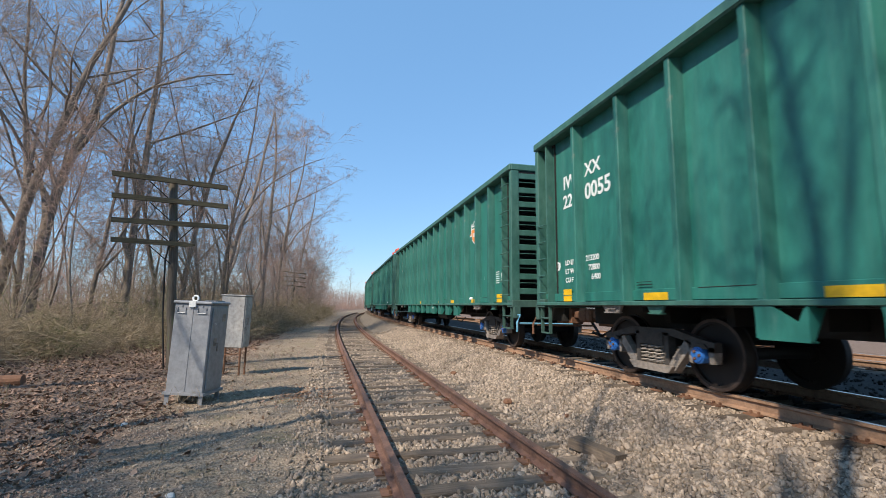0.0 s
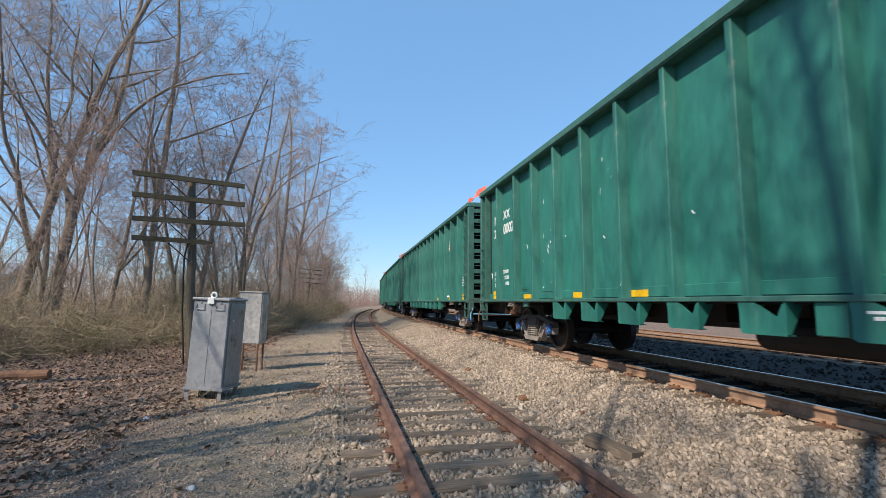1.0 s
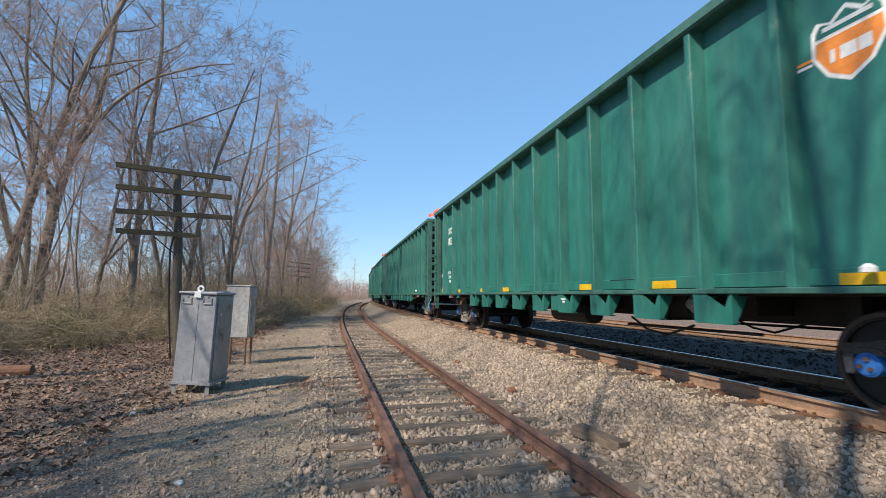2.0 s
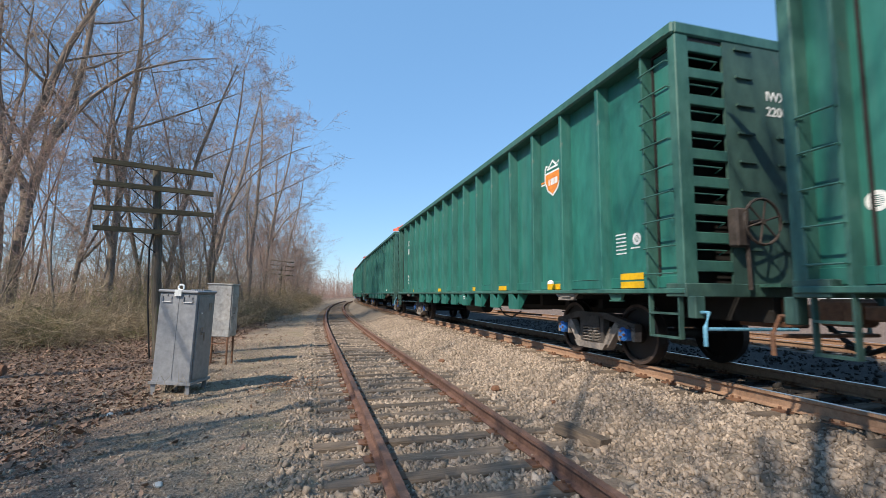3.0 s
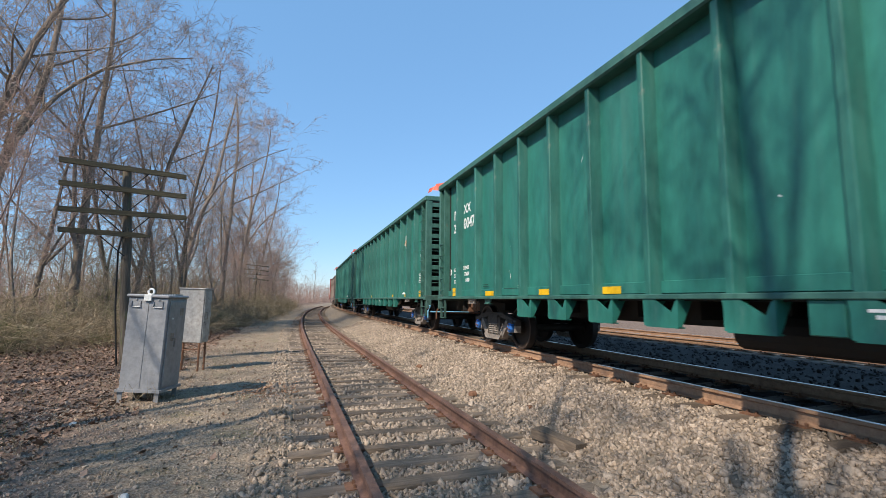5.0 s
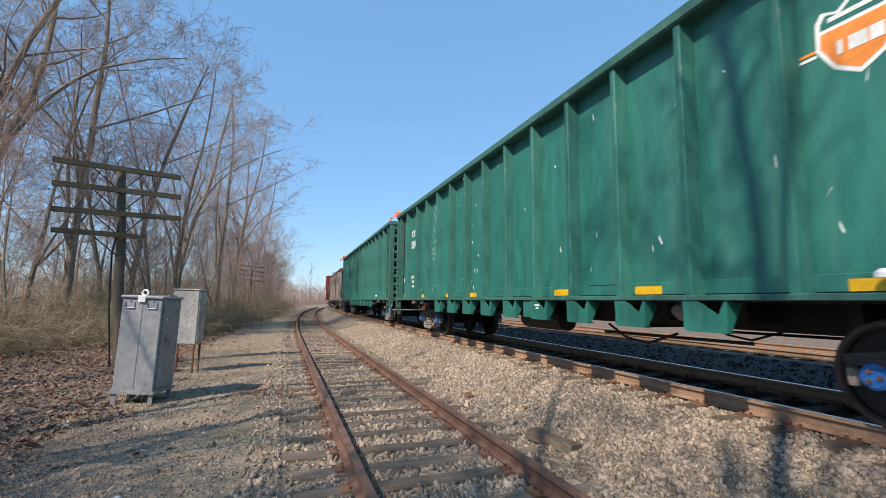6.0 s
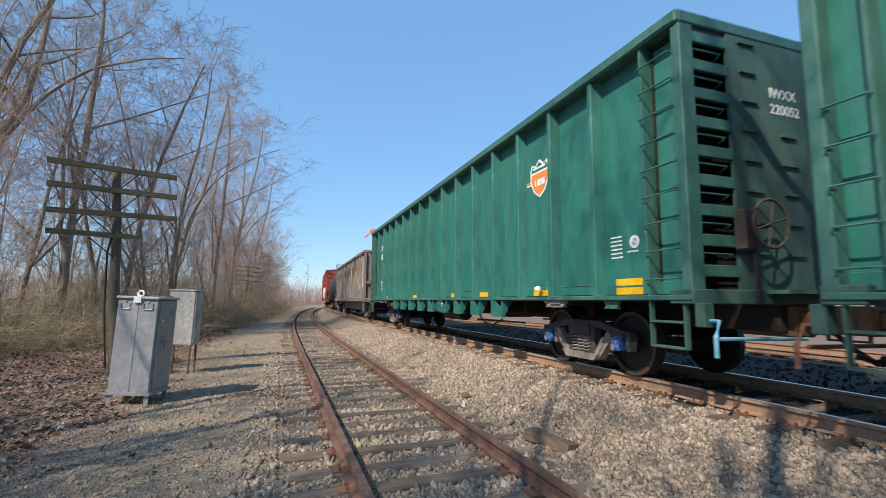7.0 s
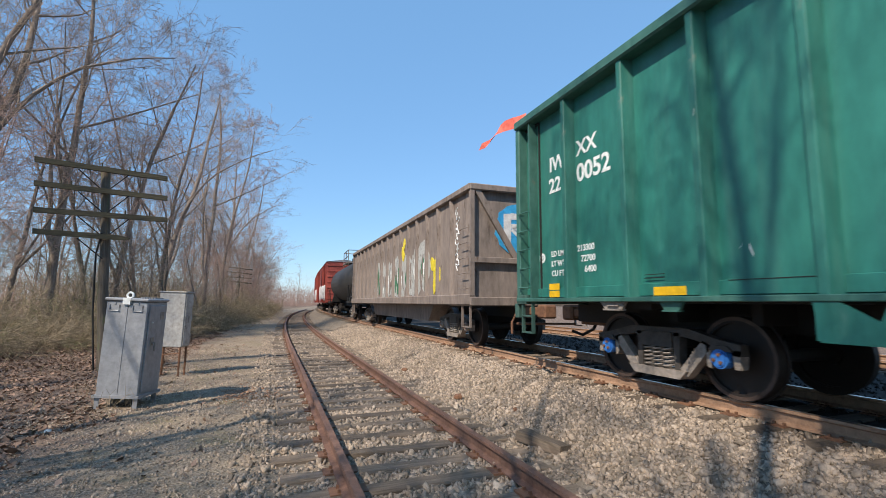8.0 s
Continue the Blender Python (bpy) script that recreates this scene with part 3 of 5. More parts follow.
        for k in range(9):
            part("end_bar", bar, GREEN_WORN, car, at=(0, 0, SILL + 0.30 + k * 0.335))
            part("grab_iron", grab, GREEN_WORN, car, at=(0, 0, SILL + 0.49 + k * 0.335))
        # coupler and draft gear
        cp = Shape().box(-0.16, 0.16, *sorted((ye - e * 0.6, ye + e * 0.10)), 0.66, 1.02, 0.02)
        cp.box(-0.09, 0.09, *sorted((ye, ye + e * 0.45)), 0.79, 0.95, 0.02).box(-0.16, 0.16, *sorted((ye + e * 0.40, ye + e * 0.72)), 0.72, 1.02, 0.04)
        part("coupler", cp, RUSTY, car, "rusty coupler")
        lever = Shape().tube([(-SIDE + 0.1, ye + e * 0.08, 0.86), (-SIDE + 0.1, ye + e * 0.22, 0.86), (-SIDE + 0.02, ye + e * 0.24, 0.70), (-SIDE + 0.02, ye + e * 0.24, 0.50)], 0.022, 8)
        lever.tube([(-SIDE + 0.1, ye + e * 0.20, 0.68), (-0.2, ye + e * 0.22, 0.66)], 0.02, 8)
        part("uncoupling_lever", lever, BLUE_PALE if e < 0 else RUSTY, car, "pale blue uncoupling lever" if e < 0 else "")
        for x0 in (-SIDE + 0.02, SIDE - 0.16):
            part("lever_bracket", Shape().box(x0, x0 + 0.14, *sorted((ye, ye + e * 0.12)), SILL - 0.30, SILL - 0.05, 0.01), GREEN_DIRTY, car)
        hose = Shape().tube([(0.3, ye + e * 0.1, 0.8), (0.32, ye + e * 0.35, 0.55), (0.25, ye + e * 0.6, 0.42), (0.1, ye + e * 0.74, 0.5)], 0.03, 8)
        part("air_hose", hose, BLACK, car, "black rubber air hose")
        for s in (-1, 1):
            st = Shape()
            y1, y2 = ye - e * 0.13, ye - e * (0.62 if e < 0 else 0.45)
            xx = s * (SIDE - 0.05)
            for y in (y1, y2):
                st.box(xx - 0.03, xx + 0.03, y - 0.012, y + 0.012, SILL - 0.55, SILL)
            for z in (SILL - 0.55, SILL - 0.27):
                st.box(xx - 0.04, xx + 0.04, *sorted((y1, y2)), z, z + 0.024)
            part("stirrup_step", st, GREEN_DIRTY, car)
            # ladder rungs on the side
            lad = Shape()
            xo = s * (SIDE + 0.035)
            full = (e < 0) == (s < 0)
            n = 10 if full else 5
            for k in range(n):
                z = SILL + 0.22 + k * 0.325
                part("rung", Shape().tube([(s * (SIDE - 0.06), y1, z), (xo, y1, z), (xo, y2, z), (s * (SIDE - 0.06), y2, z)], 0.011, 6), GREEN_WORN, car)
            lad.box(*sorted((s * SHEET, s * (SIDE - 0.01))), y2 - 0.02, y2 + 0.02, SILL, TOP - 0.02)
            part("ladder_stile", lad, GREEN_WORN, car)
    # hand brake on the leading end
    hb = Shape()
    n = 20
    hb.tube([(-0.63 + 0.27 * math.cos(k * math.tau / n), -HALF - 0.22, 1.91 + 0.27 * math.sin(k * math.tau / n)) for k in range(n + 1)], 0.018, 6)
    for k in range(3):
        a = k * math.tau / 6 + 0.3
        hb.tube([(-0.63 - 0.27 * math.cos(a), -HALF - 0.22, 1.91 - 0.27 * math.sin(a)), (-0.63 + 0.27 * math.cos(a), -HALF - 0.22, 1.91 + 0.27 * math.sin(a))], 0.012, 6)
    hb.tube([(-0.63, -HALF, 1.91), (-0.63, -HALF - 0.24, 1.91)], 0.035, 8)
    hb.box(-0.92, -0.72, -HALF - 0.14, -HALF, 1.62, 2.08, 0.02)
    hb.tube([(-0.74, -HALF - 0.1, 1.7), (-0.70, -HALF - 0.08, 1.12)], 0.025, 6)
    part("hand_brake", hb, RUSTY_DARK, car, "dark rusty hand brake wheel")
    part("brake_step", Shape().box(-0.5, 0.75, -HALF - 0.28, -HALF, SILL + 0.06, SILL + 0.10), GREEN_WORN, car)
    # underframe
    uf = Shape().box(-0.28, 0.28, -HALF, HALF, 0.72, SILL - 0.04)
    for y in RIBS[1:-1]:
        uf.box(-SIDE + 0.75, SIDE - 0.75, y - 0.06, y + 0.06, 0.82, SILL - 0.02)
    for e in (-1, 1):
        uf.box(-1.35, 1.35, e * TRUCK_AT - 0.22, e * TRUCK_AT + 0.22, 0.98, SILL)
        uf.tube([(0.9, e * 4.3, 0.72), (0.9, e * 1.2, 0.78)], 0.025, 6)
    part("underframe", uf, BLACK, car, "black underframe")
    for ends, r in ((((-0.75, -0.9, 0.72), (-0.75, 0.5, 0.72)), 0.2), (((0.6, -2.2, 0.8), (-0.3, -2.2, 0.8)), 0.15)):
        part("brake_reservoir", Shape().tube(ends, r, 14), BLACK, car, "black air brake cylinder")
    part("brake_valve", Shape().tube([(-1.25, -4.15, 0.95), (-1.25, -3.98, 0.95), (-1.25, -3.86, 0.95)], [0.06, 0.12, 0.05], 12), TRUCK, car)
    part("signal_dome", Shape().tube([(-SIDE + 0.05, -6.08, SILL + 0.15), (-SIDE + 0.05, -6.08, SILL + 0.19), (-SIDE + 0.05, -6.08, SILL + 0.22)], [0.06, 0.055, 0.02], 12), WHITE, car, "small pale domed fitting")
    for s in (-1, 1):
        x = s * (SIDE - 0.06)
        for y, w in ((-6.6, 0.34), (-7.95, 0.16), (6.87, 0.24), (5.93, 0.16)):
            br = Shape().prism([(y - w, SILL - 0.02), (y + w, SILL - 0.02), (y + w * 0.6, SILL - 0.11), (y - w * 0.7, SILL - 0.12)], x - 0.02, x + 0.02, "x")
            br.box(x - 0.05, x + 0.05, y - w * 0.7, y + w * 0.6, SILL - 0.13, SILL - 0.11)
            if w > 0.2:
                br.box(x - 0.05, x + 0.05, y - w * 0.5, y + w * 0.3, SILL - 0.075, SILL - 0.06)
            part("jacking_bracket", br, TRUCK if w > 0.2 else GREEN_WORN, car)
        vb = Shape().box(*sorted((s * (SIDE - 0.30), s * (SIDE - 0.02))), -0.98, -0.70, SILL - 0.32, SILL - 0.02, 0.01)
        part("valve_box", vb, GREEN, car)
        pl = Shape().box(*sorted((s * SIDE, s * (SIDE + 0.004))), -1.30, -1.14, SILL - 0.115, SILL - 0.09)
        pl.box(*sorted((s * SIDE, s * (SIDE + 0.004))), -1.27, -1.19, SILL - 0.165, SILL - 0.135)
        part("maker_plate", pl, WHITE, car, "small white plate")
        # lap joints low on the side sheets
        for y0, y1, z in ((-7.62, -6.72, 0.185), (-3.2, -2.45, 0.19), (4.5, 5.3, 0.19), (6.1, 6.4, 0.30), (6.1, 6.4, 0.26)):
            part("lap_joint", Shape().box(*sorted((s * (SHEET + 0.025), s * (SHEET + 0.034))), y0, y1, SILL + z, SILL + z + 0.008), BLACK, car)
        # dangling brake rigging
        rig = Shape().tube([(s * 0.95, -2.3, 0.72), (s * 0.98, -2.7, 0.55), (s * 0.96, -3.1, 0.50), (s * 0.95, -3.6, 0.66)], 0.018, 6)
        rig.tube([(s * 0.95, -2.2, 0.60), (s * 0.95, -4.6, 0.62)], 0.022, 6)
        part("brake_rigging", rig, BLACK, car)
    # reflectors
    for s in (-1, 1):
        x = s * (SHEET + 0.031)
        for y, w, z, h in ((-8.19, 0.48, 0.17, 0.09), (-8.19, 0.48, 0.055, 0.09), (8.32, 0.28, 0.17, 0.10), (8.32, 0.28, 0.055, 0.10),
                           (-6.03, 0.46, 0.055, 0.10), (-3.65, 0.44, 0.055, 0.10), (-1.78, 0.44, 0.055, 0.10), (1.95, 0.44, 0.055, 0.10), (3.65, 0.46, 0.055, 0.10), (6.03, 0.46, 0.055, 0.10)):
            a, b = sorted((x, x + s * 0.004))
            part("reflector", Shape().box(a, b, y - w / 2, y + w / 2, SILL + z, SILL + z + h), YELLOW, car, "yellow reflective strip")
    # emblem: a shield of plain shapes on the near side
    x = -SHEET
    cy, cz = -6.0, 3.25

    def shield(k, d, y0, y1, lo=-1.0, hi=1.0):
        pts = [(-0.36, 0.22), (-0.30, 0.30), (-0.16, 0.25), (0.0, 0.36), (0.16, 0.25), (0.30, 0.30), (0.36, 0.22), (0.37, -0.05), (0.22, -0.28), (0.0, -0.40), (-0.22, -0.28), (-0.37, -0.05)]
        pts = [(0.84 * max(y0, min(y1, u * k)), 0.92 * max(lo, min(hi, w * k))) for u, w in pts]
        return Shape().prism([(cy + u, cz + w) for u, w in pts], x - d, x, "x")
    em = part("emblem", shield(1.0, 0.003, -1, 1), WHITE, car, "orange and green shield emblem with white border")
    part("emblem_top", shield(0.86, 0.006, -1, 1, 0.13, 1.0), GREEN, em)
    part("emblem_field", shield(0.88, 0.006, -1, 1, -1.0, 0.09), ORANGE, em)
    for k, w in enumerate((0.04, 0.13, 0.10)):
        part("emblem_bar", Shape().box(x - 0.009, x, cy + 0.13 - k * 0.13 - w / 2, cy + 0.13 - k * 0.13 + w / 2, cz - 0.15, cz - 0.03), WHITE, em)
    for z, m in ((-0.10, WHITE), (-0.055, ORANGE)):
        part("emblem_bar", Shape().box(x - 0.005, x, cy + 0.31, cy + 0.47, cz + z, cz + z + 0.028), m, em)
    part("emblem_bar", Shape().box(x - 0.009, x, cy - 0.2, cy + 0.2, cz + 0.16, cz + 0.20), WHITE, em)
    # small data panel and round badge at the leading end
    dp = Shape()
    for k in range(6):
        dp.box(x - 0.004, x, -HALF + 1.23, -HALF + 1.45, SILL + 0.54 + k * 0.055, SILL + 0.56 + k * 0.055)
    dp.box(x - 0.004, x, -HALF + 0.94, -HALF + 1.13, SILL + 0.60, SILL + 0.62)
    for k in range(6):
        dp.box(x - 0.004, x, -8.49 - k * 0.036, -8.465 - k * 0.036, SILL + 0.82, SILL + 0.845)
    tagged(part("data_panel", dp, WHITE, car, "rows of small white stencilling"), kind="stuff")
    for yy, zz in ((-8.28, 1.82), (8.70, 1.80)):
        bd = Shape()
        ring(bd, x - 0.004, x, 0.048, 0.085, 24)
        for k in range(5):
            bd.box(x - 0.004, x, -0.04, 0.04, -0.036 + k * 0.016, -0.027 + k * 0.016)
        part("badge", bd, WHITE, car, "round white badge", at=(0, yy, zz))
    for y in (-TRUCK_AT, TRUCK_AT):
        add_truck(car, y)
    return car


def write_on(car, text, size, y, z, name="lettering", label="white lettering", x=-SHEET - 0.002):
    """Letters on the near side: they read from the trailing end to the leading end."""
    me = lettering(text, size, WHITE)
    m = Matrix(((0, 0, -1, x), (-1, 0, 0, y), (0, 1, 0, z), (0, 0, 0, 1)))
    return part(name, me, WHITE, car, label, at=m)


def mark_car(car, number, limit, weight, flag, scuffs, seed):
    write_on(car, "IW", 0.335, 8.44, 3.22)
    write_on(car, number[:2], 0.335, 8.46, 2.86)
    write_on(car, "XX", 0.325, 7.70, 3.28)
    write_on(car, number[2:], 0.375, 7.71, 2.88)
    for k, (a, b) in enumerate((("LD LMT", limit), ("LT WT", weight), ("CU FT", "6400"))):
        z = 1.82 - k * 0.158
        write_on(car, a, 0.125, 8.43, z - 0.02)
        write_on(car, b, 0.13, 7.74 - (0.08 if k == 1 else 0.16 if k else 0), z)
    # end marks on the leading end plate
    for text, z in (("IWXX", 3.52), (number, 3.32)):
        me = lettering(text, 0.17, WHITE)
        part("end_lettering", me, WHITE, car, "white lettering", at=Matrix(((1, 0, 0, -0.2), (0, 0, -1, -HALF - 0.003), (0, 1, 0, z), (0, 0, 0, 1))))
    rng = random.Random(seed)
    if scuffs:
        sh = Shape()
        for _ in range(scuffs):
            y, z = rng.choice([rng.uniform(-HALF + 1, HALF - 2.5), HALF - 4.25 + rng.gauss(0, 0.12), HALF - 4.4 + rng.gauss(0, 0.3), HALF - 7.0 + rng.gauss(0, 0.25)]), SILL + 0.2 + 2.8 * rng.random()
            y = max(-HALF + 0.5, min(HALF - 0.5, y))
            near = min(abs(y - r) for r in RIBS)
            x = -SHEET if near > 0.07 else (-SIDE - 0.001 if near < 0.02 else None)
            if x is None:
                continue
            w, h = rng.uniform(0.004, 0.012), rng.uniform(0.012, 0.075)
            t = rng.uniform(-0.05, 0.05)
            sh.prism([(y - w, z - h * 0.6), (y + w * 0.4, z - h), (y + w + t, z + h * 0.3), (y + t, z + h)], x - 0.002, x, "x")
        tagged(part("scuffs", sh, WHITE, car, "white scrapes in the paint"), kind="stuff")
    if flag:
        sh = Shape()
        v = []
        for k in range(9):
            u = k / 8
            v += [(-SIDE + 0.1 - 0.25 * u + 0.06 * math.sin(u * 9), HALF - 0.1 + 1.45 * flag * u, TOP + 0.10 + 0.05 * math.sin(u * 5 + seed) - 0.02 * u), (-SIDE + 0.12 - 0.2 * u + 0.06 * math.sin(u * 9 + 1), HALF - 0.12 + 1.45 * flag * (u * 0.92), TOP + 0.10 + 0.24 * (1 - 0.6 * u) + 0.05 * math.sin(u * 5 + seed))]
        f = [(2 * k, 2 * k + 1, 2 * k + 3, 2 * k + 2) for k in range(8)]
        sh.add(v, f)
        part("cloth_strip", sh, RED_CLOTH, car, "fluttering red cloth strip")


FLEET = [("220055", "213200", "72800", 0.0, 0), ("220002", "213300", "72700", 0.75, 30), ("220031", "213700", "72300", 0.55, 0), ("220050", "213600", "72400", 0.9, 0),
         ("220047", "213400", "72600", 0.6, 8), ("220043", "213500", "72500", 0.7, 150), ("220052", "213300", "72700", 1.0, 8)]
CARS = []      # car, distance of its centre along the line at the start
base = build_gondola()
for k, (number, limit, weight, flag, scuffs) in enumerate(FLEET):
    car = base if k == 0 else copy_thing(base, pose(0, 0, 0))
    tagged(car, "green ribbed steel gondola car of a passing freight train", "freight car", "green gondola cars")
    CARS.append((car, 8.52 + PITCH * k - HALF))
for k, (number, limit, weight, flag, scuffs) in enumerate(FLEET):
    mark_car(CARS[k][0], number, limit, weight, flag, scuffs, k)


# ---------- other cars ----------
def blob(rng, y, z, w, h, n=14):
    return [(y + w * (1 + rng.uniform(-0.25, 0.2)) * math.cos(k * math.tau / n), z + h * (1 + rng.uniform(-0.25, 0.2)) * math.sin(k * math.tau / n)) for k in range(n)]


def build_brown_gondola():
    car = thing("bathtub_gondola", pose(0, 0, 0), "faded brown bathtub gondola with graffiti on its side", "freight car")
    half, side, sill, top = 8.2, 1.58, 1.12, 3.62
    sh = Shape()
    for s in (-1, 1):
        a, b = sorted((s * (side - 0.1), s * (side - 0.08)))
        sh.prism([(-half + 0.1, sill), (half - 0.1, sill), (half - 0.1, top), (-half + 0.1, top)], a, b, "x")
    part("body", sh, BROWN_CAR, car)
    for s in (-1, 1):
        a, b = sorted((s * (side - 0.14), s * (side + 0.03)))
        part("top_chord", Shape().box(a, b, -half, half, top - 0.03, top + 0.12, 0.02), BROWN_CAR, car)
        part("side_sill", Shape().box(a, b, -half, half, sill - 0.12, sill + 0.12, 0.02), BROWN_CAR, car)
        x0, x1 = s * (side - 0.085), s * side
        me = Shape().prism([(x0, -0.09), (x1, -0.05), (x1, 0.05), (x0, 0.09)], sill + 0.1, top, "z").mesh("rib", BROWN_CAR)
        for k in range(15):
            part("rib", me, BROWN_CAR, car, at=(0, -half + 1.3 + k * (2 * half - 2.6) / 14, 0))
    part("tub", Shape().prism([(-4.6, sill), (4.6, sill), (4.0, 0.5), (-4.0, 0.5)], -1.15, 1.15, "x"), BROWN_CAR, car)
    for e in (-1, 1):
        # sloping end sheet with braces
        ye = e * half
        part("end_sheet", Shape().box(-side + 0.08, side - 0.08, *sorted((ye - e * 0.10, ye - e * 0.13)), sill + 0.06, top), BROWN_CAR, car)
        for xx in (-side + 0.06, side - 0.06):
            part("end_post", Shape().box(xx - 0.05, xx + 0.05, *sorted((ye, ye - e * 0.1)), sill, top), BROWN_CAR, car)
        for s in (-1, 1):
            part("end_brace", Shape().prism([(s * (side - 0.1), top), (s * (side - 0.26), top), (s * 0.30, sill + 0.9), (s * 0.46, sill + 0.9)], *sorted((ye - e * 0.01, ye - e * 0.09)), "y"), BROWN_CAR, car)
        part("end_ledge", Shape().box(-side + 0.1, side - 0.1, *sorted((ye, ye - e * 0.1)), sill + 0.82, sill + 0.95, 0.01), BROWN_CAR, car)
        part("end_chord", Shape().box(-side, side, *sorted((ye + e * 0.02, ye - e * 0.16)), top - 0.03, top + 0.12, 0.02), BROWN_CAR, car)
        part("end_sill", Shape().box(-side, side, *sorted((ye + e * 0.02, ye - e * 1.3)), sill - 0.14, sill + 0.06, 0.02), BROWN_CAR, car)
        cp = Shape().box(-0.1, 0.1, *sorted((ye - e * 0.5, ye + e * 0.45)), 0.78, 0.96, 0.02).box(-0.16, 0.16, *sorted((ye + e * 0.4, ye + e * 0.72)), 0.72, 1.02, 0.04)
        part("coupler", cp, RUSTY, car)
        for s in (-1, 1):
            st = Shape()
            xx = s * (side - 0.05)
            y1, y2 = ye - e * 0.1, ye - e * 0.55
            for y in (y1, y2):
                st.box(xx - 0.025, xx + 0.025, y - 0.015, y + 0.015, 0.5, sill)
            st.box(xx - 0.03, xx + 0.03, *sorted((y1, y2)), 0.5, 0.525)
            for k in range(5):
                st.tube([(s * side, y1, sill + 0.25 + k * 0.34), (s * (side + 0.05), y1, sill + 0.25 + k * 0.34), (s * (side + 0.05), y2, sill + 0.25 + k * 0.34), (s * side, y2, sill + 0.25 + k * 0.34)], 0.012, 5)
            part("ladder", st, BROWN_CAR, car)
        add_truck(car, e * 5.9, CAP_PLAIN)
    part("underframe", Shape().box(-0.28, 0.28, -half, half, 0.72, sill), BLACK, car)
    rng = random.Random(4)
    x = -side + 0.078
    letters = [(-4.5 + 0.78 * k, 2.0 - 0.03 * k) for k in range(9)]

    def strokes(count, spots, w, h, lift, material, label):
        for y, z in spots:
            sh = Shape()
            for q in range(count):
                yy, zz = y + rng.uniform(-0.3, 0.3), z + rng.uniform(-0.35, 0.35)
                out = blob(rng, yy, zz, w * rng.uniform(0.5, 1.2), h * rng.uniform(0.5, 1.2), 10)
                lean = rng.uniform(-0.25, 0.25)
                sh.prism([(a + lean * (b - zz), max(sill + 0.13, min(top - 0.1, b))) for a, b in out], x - lift - 0.0015 * q, x + 0.01, "x")
            part("graffiti", sh, material, car, label)
    strokes(4, letters, 0.44, 0.62, 0.002, TAG_GREY, "silver graffiti letter")
    strokes(2, letters[:9:2], 0.16, 0.5, 0.008, TAG_GREEN, "green graffiti")
    strokes(4, letters, 0.07, 0.3, 0.012, BROWN_CAR, "brown gap in the graffiti")
    strokes(3, [(-5.75, 1.75), (-5.6, 2.1), (-2.4, 2.75)], 0.16, 0.26, 0.014, TAG_YELLOW, "yellow graffiti")
    strokes(2, letters, 0.03, 0.22, 0.016, WHITE, "white graffiti outline")
    script = Shape()
    pts = [(x - 0.006, -half + 0.95 + 0.07 * math.sin(k * 0.7) + 0.05 * math.sin(k * 0.31) + 0.015 * rng.uniform(-1, 1), 3.3 - 0.0165 * k + 0.05 * math.cos(k * 0.83)) for k in range(90)]
    script.tube(pts, 0.013, 4)
    part("graffiti", script, WHITE, car, "white scrawl")
    piece = Shape()
    piece.prism([(-0.34 + 0.58 * math.cos(k * math.tau / 28) * (1 + 0.06 * math.sin(3 * k)), 2.75 + 0.60 * math.sin(k * math.tau / 28)) for k in range(28)], -half + 0.082, -half + 0.1, "y")
    part("graffiti", piece, TAG_BLUE, car, "blue graffiti")
    piece = Shape()
    for out in ([(-0.98, 2.38), (-0.80, 2.38), (-0.78, 3.12), (-0.98, 3.10)], [(-0.80, 2.72), (-0.40, 2.36), (-0.24, 2.40), (-0.66, 2.84)], [(-0.80, 2.98), (-0.36, 2.98), (-0.40, 3.12), (-0.80, 3.13)],
                [(-0.40, 2.82), (-0.26, 2.84), (-0.28, 3.06), (-0.40, 3.08)], [(-0.78, 2.76), (-0.36, 2.76), (-0.30, 2.88), (-0.78, 2.88)]):
        piece.prism([(u + 0.28, w) for u, w in out], -half + 0.076, -half + 0.1, "y")
    part("graffiti", piece, PALE_WALL, car, "pale graffiti letter")
    return car


